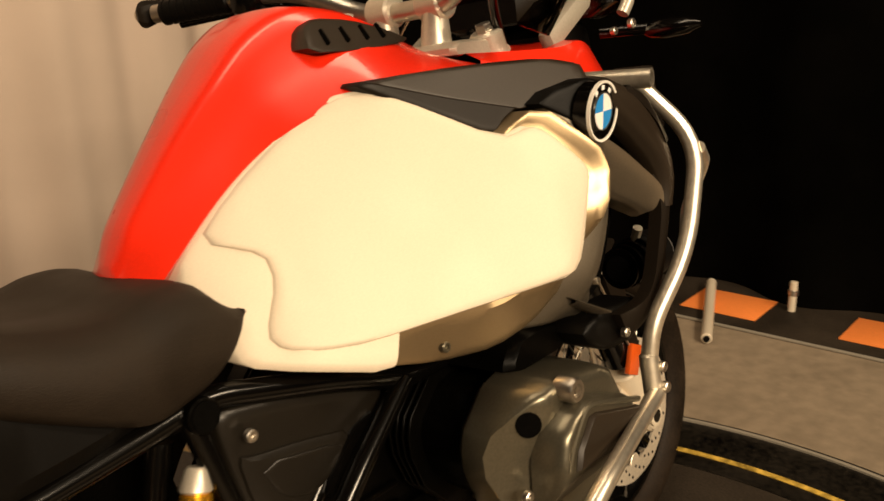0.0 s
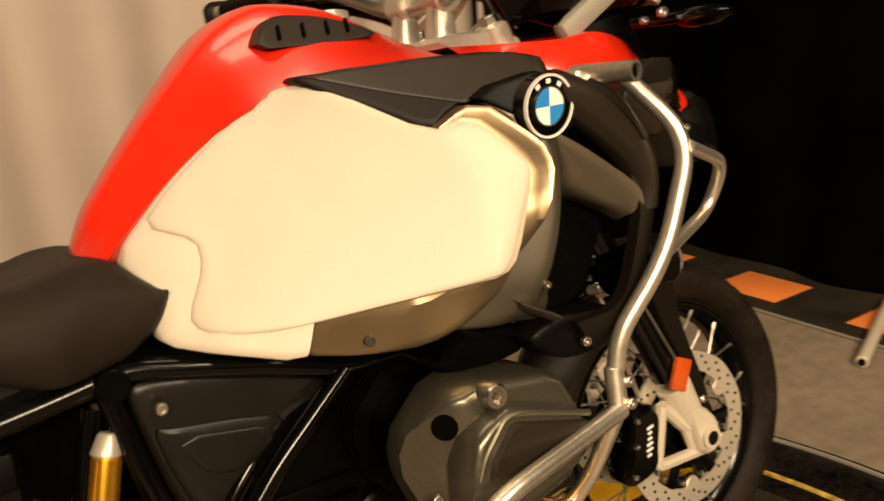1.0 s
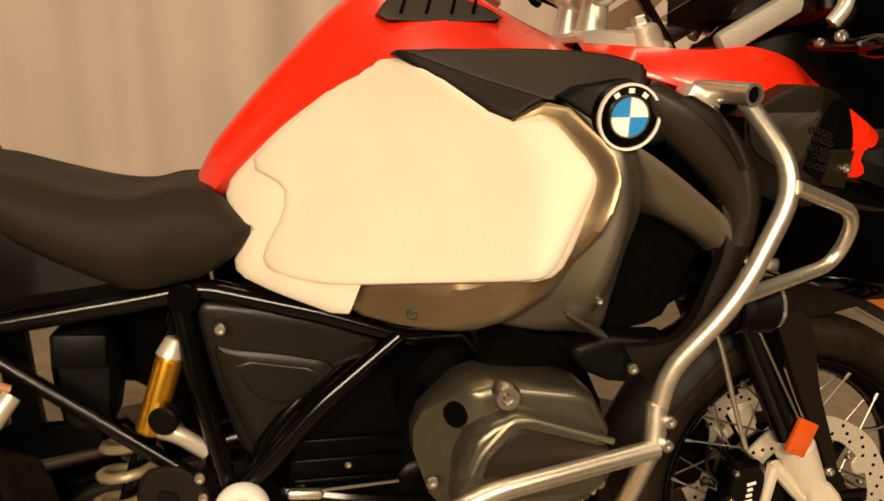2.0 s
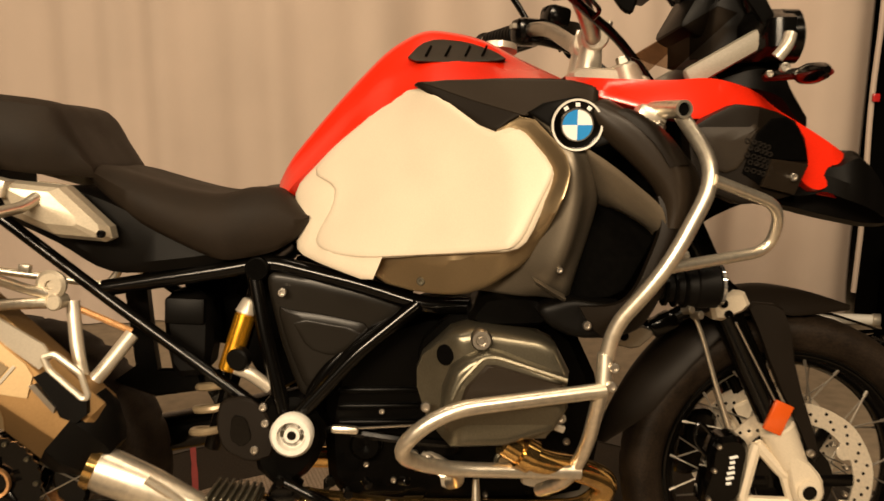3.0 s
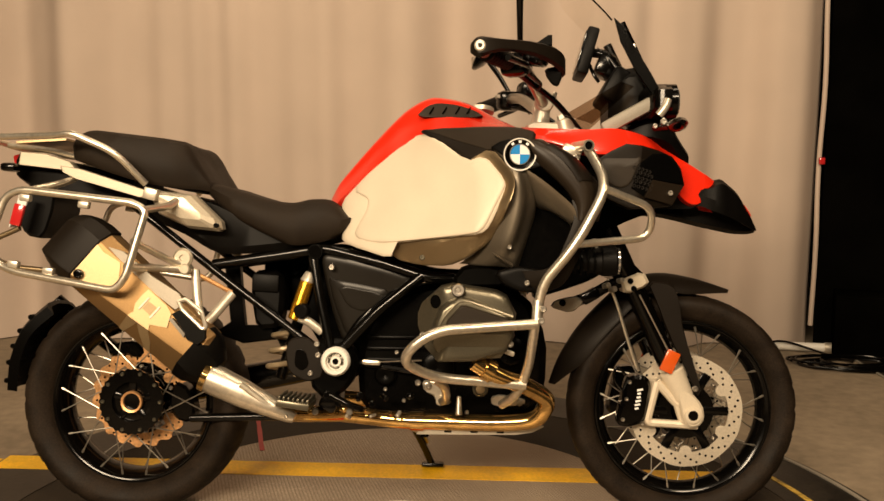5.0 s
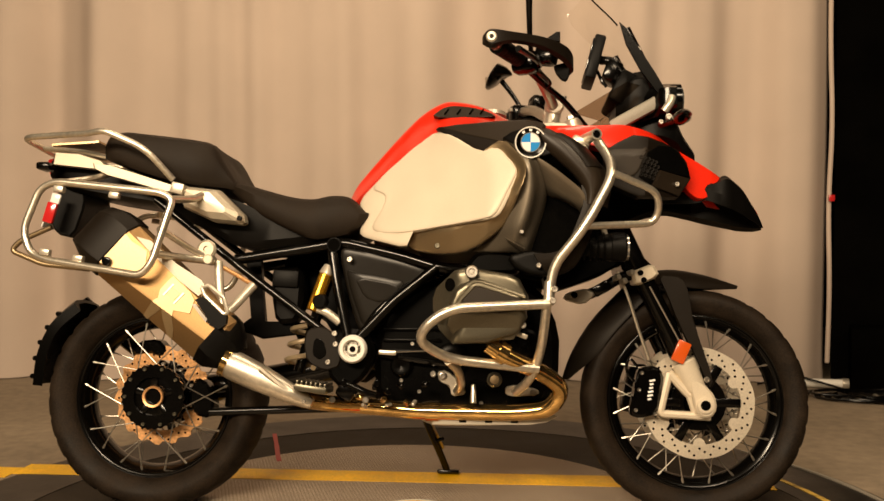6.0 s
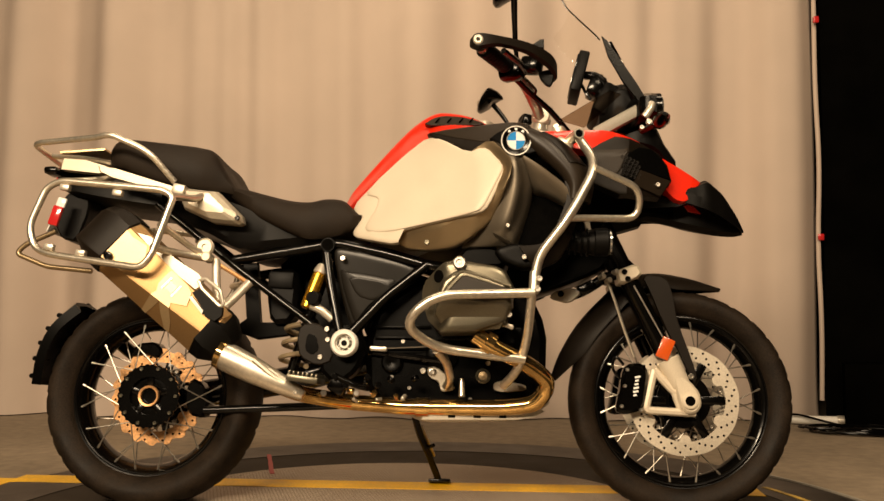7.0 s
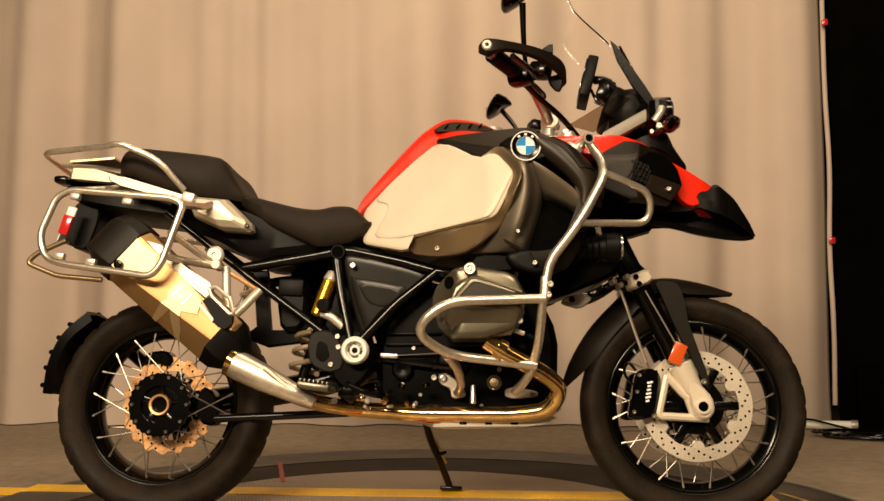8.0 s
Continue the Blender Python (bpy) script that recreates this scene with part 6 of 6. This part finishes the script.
    part("control_cable", tube([(0.30, s * 0.27, 1.185), (0.345, s * 0.20, 1.165), (0.40, s * 0.15, 1.135), (0.445, s * 0.12, 1.09), (0.48, s * 0.10, 1.05)], 0.0085, 10, 0.06), SATIN, bike, "black control cable")
    part("control_cable", tube([(0.33, s * 0.25, 1.19), (0.36, s * 0.23, 1.165), (0.35, s * 0.21, 1.155)], 0.004, 8, 0.02), SATIN, bike)

# ---- crash bars ----
for s in (RIGHT, LEFT):
    main = part("crash_bar", tube([(0.466, s * 0.345, 0.985), (0.507, s * 0.41, 0.895), (0.43, s * 0.42, 0.752), (0.355, s * 0.395, 0.66), (0.343, s * 0.39, 0.60)], 0.0122, 18, 0.055), STEEL, bike, "brushed steel crash bar")
    part("cross_bar", tube([(0.465, s * 0.368, 0.993), (0.44, s * 0.27, 0.998)], 0.0145, 20, hollow=True), STEEL, main, "open tube end of the crash bar")
    # dark disc paints the shade in the crash bar's open end
    part("tube_mouth", rod((0.4635, s * 0.362, 0.9933), (0.4638, s * 0.3632, 0.9933), 0.0105, 16), VOID, main, "dark disc standing for the shade in the open tube")
    part("bar_bracket", block((0.05, 0.05, 0.03), (0.43, s * 0.285, 0.985), (0, 25, 0), 0.008), CAST, main)
    part("bracket_bolt", bolt((0.44, s * 0.31, 0.968), 0.011, s), CHROME, main)
    part("small_loop", tube([(0.498, s * 0.415, 0.885), (0.622, s * 0.362, 0.842), (0.618, s * 0.325, 0.770), (0.425, s * 0.418, 0.752)], 0.0092, 14, 0.04), STEEL, main, "smaller steel loop")
    joint = part("bar_joint", rod((0.344, s * 0.39, 0.62), (0.34, s * 0.395, 0.56), 0.0135, 16, edge=0.003), STEEL, main)
    part("joint_bolt", bolt((0.355, s * 0.405, 0.598), 0.008, s), CHROME, main)
    part("joint_bolt", bolt((0.35, s * 0.41, 0.57), 0.008, s), CHROME, main)
    loop = part("engine_guard", tube([(0.34, s * 0.40, 0.562), (0.09, s * 0.46, 0.548), (0.012, s * 0.445, 0.478), (0.085, s * 0.358, 0.425), (0.318, s * 0.305, 0.400)], 0.0122, 18, 0.075), STEEL, bike, "brushed steel engine guard loop")
    part("guard_post", tube([(0.336, s * 0.40, 0.565), (0.325, s * 0.335, 0.45), (0.30, s * 0.275, 0.372), (0.262, s * 0.21, 0.335)], 0.0118, 16, 0.05), STEEL, loop)
    part("guard_post", tube([(0.09, s * 0.352, 0.422), (0.115, s * 0.27, 0.392), (0.118, s * 0.205, 0.35), (0.105, s * 0.17, 0.335)], 0.0118, 16, 0.04), STEEL, loop)
    plate_a = part("guard_foot", slab([(0.235, 0.345), (0.26, 0.352), (0.325, 0.34), (0.325, 0.325), (0.26, 0.318), (0.235, 0.325)], s * 0.14, s * 0.155, 0.003, 1), CAST, loop, "silver mounting foot")
    part("foot_bolt", bolt((0.31, s * 0.156, 0.331), 0.009, s), CHROME, plate_a)
    plate_b = part("guard_foot", slab([(0.05, 0.385), (0.075, 0.39), (0.12, 0.355), (0.13, 0.325), (0.09, 0.318), (0.085, 0.345), (0.055, 0.36)], s * 0.14, s * 0.16, 0.004, 1), CAST, loop, "silver mounting foot")
    part("foot_bolt", bolt((0.066, s * 0.161, 0.374), 0.011, s), CHROME, plate_b)
    part("foot_bolt", bolt((0.108, s * 0.161, 0.331), 0.008, s), CHROME, plate_b)
    lamp = part("fog_lamp", rod((0.50, s * 0.30, 0.712), (0.545, s * 0.30, 0.712), 0.038, 24, edge=0.006), BLACK, bike, "small black fog lamp")
    part("lamp_lens", rod((0.543, s * 0.30, 0.712), (0.549, s * 0.30, 0.712), 0.033, 24), LENS, lamp)
    part("lamp_body", rod((0.43, s * 0.30, 0.712), (0.503, s * 0.30, 0.712), 0.02, 20, taper=0.036), BLACK, lamp)
    for k in range(4):
        part("cooling_fin", rod((0.435 + 0.016 * k, s * 0.30, 0.712), (0.440 + 0.016 * k, s * 0.30, 0.712), 0.032 + 0.002 * k, 20), ENGINE, lamp)
    part("lamp_arm", tube([(0.49, s * 0.30, 0.745), (0.485, s * 0.31, 0.765)], 0.008, 8), CAST, lamp)

# ---- seats ----
def seat_profile(a, w, b, r):
    return [(0, a - 0.01), (w * 0.35, a - 0.009), (w * 0.6, a - 0.007), (w * 0.78, a - 0.009), (w * 0.93, a - r * 0.65), (w, a * 0.7 + b * 0.3 - r * 0.4), (w * 0.985, b + 0.012), (w * 0.93, b), (0, b)]


part("rider_seat", hull([(-0.545, 0.925, 0.13, 0.89, 0.02), (-0.50, 0.917, 0.165, 0.855, 0.025), (-0.44, 0.898, 0.185, 0.812, 0.03), (-0.36, 0.876, 0.198, 0.772, 0.035), (-0.30, 0.870, 0.20, 0.748, 0.035), (-0.25, 0.880, 0.192, 0.75, 0.035), (-0.20, 0.876, 0.182, 0.762, 0.035), (-0.165, 0.845, 0.176, 0.785, 0.025), (-0.145, 0.828, 0.165, 0.81, 0.01)], seat_profile, 5), SEAT, bike, "dark brown-black rider seat", angle=45)
part("pillion_seat", hull([(-0.908, 1.012, 0.14, 0.985, 0.015), (-0.888, 1.048, 0.185, 0.972, 0.025), (-0.85, 1.064, 0.20, 0.960, 0.03), (-0.78, 1.058, 0.20, 0.935, 0.03), (-0.70, 1.049, 0.195, 0.912, 0.03), (-0.63, 1.040, 0.185, 0.90, 0.03), (-0.592, 1.027, 0.172, 0.897, 0.025), (-0.56, 0.975, 0.16, 0.895, 0.02), (-0.528, 0.922, 0.15, 0.89, 0.012)], seat_profile, 5), SEAT, bike, "dark brown-black pillion seat", angle=45)
part("tail_skirt", hull([(-0.72, 0.10, 0.87, 0.82), (-0.60, 0.15, 0.875, 0.775), (-0.50, 0.168, 0.85, 0.725), (-0.38, 0.172, 0.79, 0.728), (-0.25, 0.16, 0.76, 0.745)], lambda w, a, b: [(0, a), (w, a), (w + 0.004, b + 0.02), (w - 0.01, b), (0, b)], 4), BLACK, bike, "black skirt under the seat")

# ---- rack and pannier frames ----
rack = part("luggage_rack", tube([(-0.675, -0.23, 0.905), (-0.742, -0.275, 0.985), (-0.852, -0.285, 1.033), (-0.90, -0.27, 1.028), (-1.115, -0.215, 1.030), (-1.13, 0.0, 1.022), (-1.115, 0.215, 1.030), (-0.90, 0.27, 1.028), (-0.852, 0.285, 1.033), (-0.742, 0.275, 0.985), (-0.675, 0.23, 0.905)], 0.009, 14, 0.04), STEEL, bike, "steel tube luggage rack")
part("rack_plate", slab([(-1.07, 1.028), (-0.93, 1.036), (-0.93, 1.03), (-1.07, 1.022)], -0.14, 0.14, 0.001), PLATE, rack, "bronze rack plate")
for s in (RIGHT, LEFT):
    part("rack_rib", tube([(-1.10, s * 0.12, 1.018), (-0.98, s * 0.14, 1.004), (-0.90, s * 0.15, 0.985)], 0.008, 8, 0.04), STEEL, rack)
for s in (RIGHT, LEFT):
    part("rack_support", slab([(-1.04, 0.995), (-0.97, 0.992), (-0.90, 0.968), (-0.885, 0.952), (-0.92, 0.945), (-1.045, 0.96)], s * 0.15, s * 0.18, 0.005, 0), RAIL, rack, "silver cast rack support")
    rail = part("grab_rail", slab([(-0.90, 0.952), (-0.85, 0.945), (-0.665, 0.886), (-0.658, 0.874), (-0.68, 0.868), (-0.86, 0.918), (-0.895, 0.936)], s * 0.215, s * 0.245, 0.006, 0), RAIL, bike, "silver cast grab rail", angle=20)
    cast = part("rail_casting", plate([(-0.675, 0.892), (-0.55, 0.878), (-0.478, 0.808), (-0.474, 0.788), (-0.485, 0.782), (-0.562, 0.79), (-0.645, 0.828)], 0.216, s, 0.03, 0.03, 0.06, 0, inner=0.15, centre=(-0.60, 0.855)), RAIL, rail, "faceted silver casting", angle=12)
    part("casting_bolt", bolt((-0.485, s * 0.238, 0.797), 0.007, s), SATIN, cast)
    part("rail_clamp", block((0.036, 0.045, 0.03), (-0.655, s * 0.235, 0.878), (0, 15, 0), 0.003), CAST, rail)
    # pannier frame
    y = s * 0.355
    carrier = part("pannier_frame", tube([(-1.042, y * 0.92, 0.755), (-1.0, y * 0.92, 0.868), (-0.955, y * 0.94, 0.884), (-0.66, y, 0.850), (-0.628, y, 0.832), (-0.672, y * 1.05, 0.665), (-0.70, y * 1.05, 0.632), (-0.97, y * 0.95, 0.676), (-1.02, y * 0.92, 0.695)], 0.0098, 14, 0.05, closed=True), STEEL, bike, "steel pannier carrier frame")
    part("frame_strut", tube([(-0.635, y, 0.832), (-0.60, s * 0.27, 0.845), (-0.59, s * 0.24, 0.86)], 0.010, 10, 0.03), STEEL, carrier)
    part("frame_strut", tube([(-0.93, y * 0.94, 0.882), (-0.88, s * 0.26, 0.905), (-0.86, s * 0.2, 0.93)], 0.009, 10, 0.03), STEEL, carrier)
    part("frame_strut", tube([(-0.675, y * 1.03, 0.69), (-0.62, s * 0.28, 0.685), (-0.555, s * 0.235, 0.68)], 0.010, 10, 0.04), STEEL, carrier)
    part("frame_strut", tube([(-0.66, y * 1.02, 0.755), (-0.60, s * 0.26, 0.705), (-0.56, s * 0.235, 0.69)], 0.009, 10, 0.04), STEEL, carrier)
    for x, z in ((-0.94, 0.862), (-0.79, 0.845), (-0.97, 0.695), (-0.88, 0.678)):
        part("frame_lug", block((0.028, 0.02, 0.018), (x, y * 0.96, z), (0, 8, 0), 0.004), CAST, carrier)
    wheelcap = part("frame_disc", turned([(0.024, -s * 0.01), (0.026, s * 0.003), (0.02, s * 0.008), (0.008, s * 0.008), (0.007, s * 0.003), (0.0005, s * 0.003)], (-0.57, s * 0.245, 0.712), 24), RAIL, carrier, "round silver clamp disc")
    part("disc_lug", rod((-0.562, s * 0.22, 0.683), (-0.562, s * 0.262, 0.683), 0.014, 16, edge=0.003), RAIL, carrier)
    if s == LEFT:
        continue
    part("footrest_bracket", tube([(-0.545, s * 0.22, 0.68), (-0.535, s * 0.235, 0.60), (-0.52, s * 0.25, 0.535), (-0.55, s * 0.255, 0.505)], 0.012, 10, 0.03), CAST, bike, "silver passenger footrest bracket")
    part("footrest_bracket", tube([(-0.452, s * 0.20, 0.618), (-0.50, s * 0.235, 0.552), (-0.545, s * 0.255, 0.505)], 0.013, 10, 0.03), CAST, bike, "silver passenger footrest arm")
    part("bracket_clamp", block((0.03, 0.03, 0.05), (-0.548, s * 0.258, 0.503), (0, 35, 0), 0.006), CAST, bike)
    part("bracket_strut", tube([(-0.56, s * 0.225, 0.68), (-0.50, s * 0.20, 0.645), (-0.46, s * 0.18, 0.62)], 0.006, 8), RUST, bike)

# ---- tail ----
tail = part("tail_unit", hull([(-1.09, 0.10, 1.0, 0.93), (-1.03, 0.13, 0.99, 0.90), (-0.92, 0.14, 0.97, 0.875), (-0.75, 0.13, 0.93, 0.85)], lambda w, a, b: [(0, a), (w * 0.8, a), (w, a - 0.02), (w, b + 0.01), (w * 0.8, b), (0, b)], 4), BLACK, bike, "black tail housing")
part("tail_lamp", block((0.03, 0.14, 0.05), (-1.10, 0, 0.975), (0, -10, 0), 0.008), LAMPRED, tail, "red tail lamp")
holder = part("plate_holder", slab([(-1.06, 0.92), (-1.0, 0.93), (-0.985, 0.86), (-1.02, 0.76), (-1.07, 0.77), (-1.10, 0.83)], -0.09, 0.09, 0.006, 1), BLACK, bike, "black number plate holder")
part("number_plate", block((0.004, 0.17, 0.10), (-1.10, 0.0, 0.84), (0, 22, 0), 0.001), SNOW, holder, "pale number plate")
for z in (0.86, 0.83):
    part("plate_bar", block((0.002, 0.12, 0.016), (-1.103, 0.0, z), (0, 22, 0), 0.0005), SATIN, holder)
for s in (RIGHT, LEFT):
    part("rear_reflector", block((0.03, 0.014, 0.06), (-1.057, s * 0.155, 0.825), (0, 15, 0), 0.004), LAMPRED, holder, "red side reflector")
    part("reflector_frame", block((0.028, 0.01, 0.03), (-1.045, s * 0.15, 0.866), (0, 15, 0), 0.004), SNOW, holder)
    ind = part("rear_indicator", rod((-1.03, s * 0.10, 0.955), (-1.05, s * 0.17, 0.955), 0.009, 10, edge=0.003), SATIN, bike, "black rear turn indicator")
    part("indicator_body", block((0.04, 0.06, 0.022), (-1.06, s * 0.18, 0.952), (0, 0, 0), 0.008), SATIN, ind)
part("plate_loop", tube([(-1.08, -0.1, 0.79), (-1.172, -0.1, 0.75), (-1.198, -0.1, 0.722), (-1.10, -0.1, 0.682), (-0.96, -0.1, 0.668)], 0.008, 10, 0.02), BRONZE, bike, "dark bent tube under the number plate")
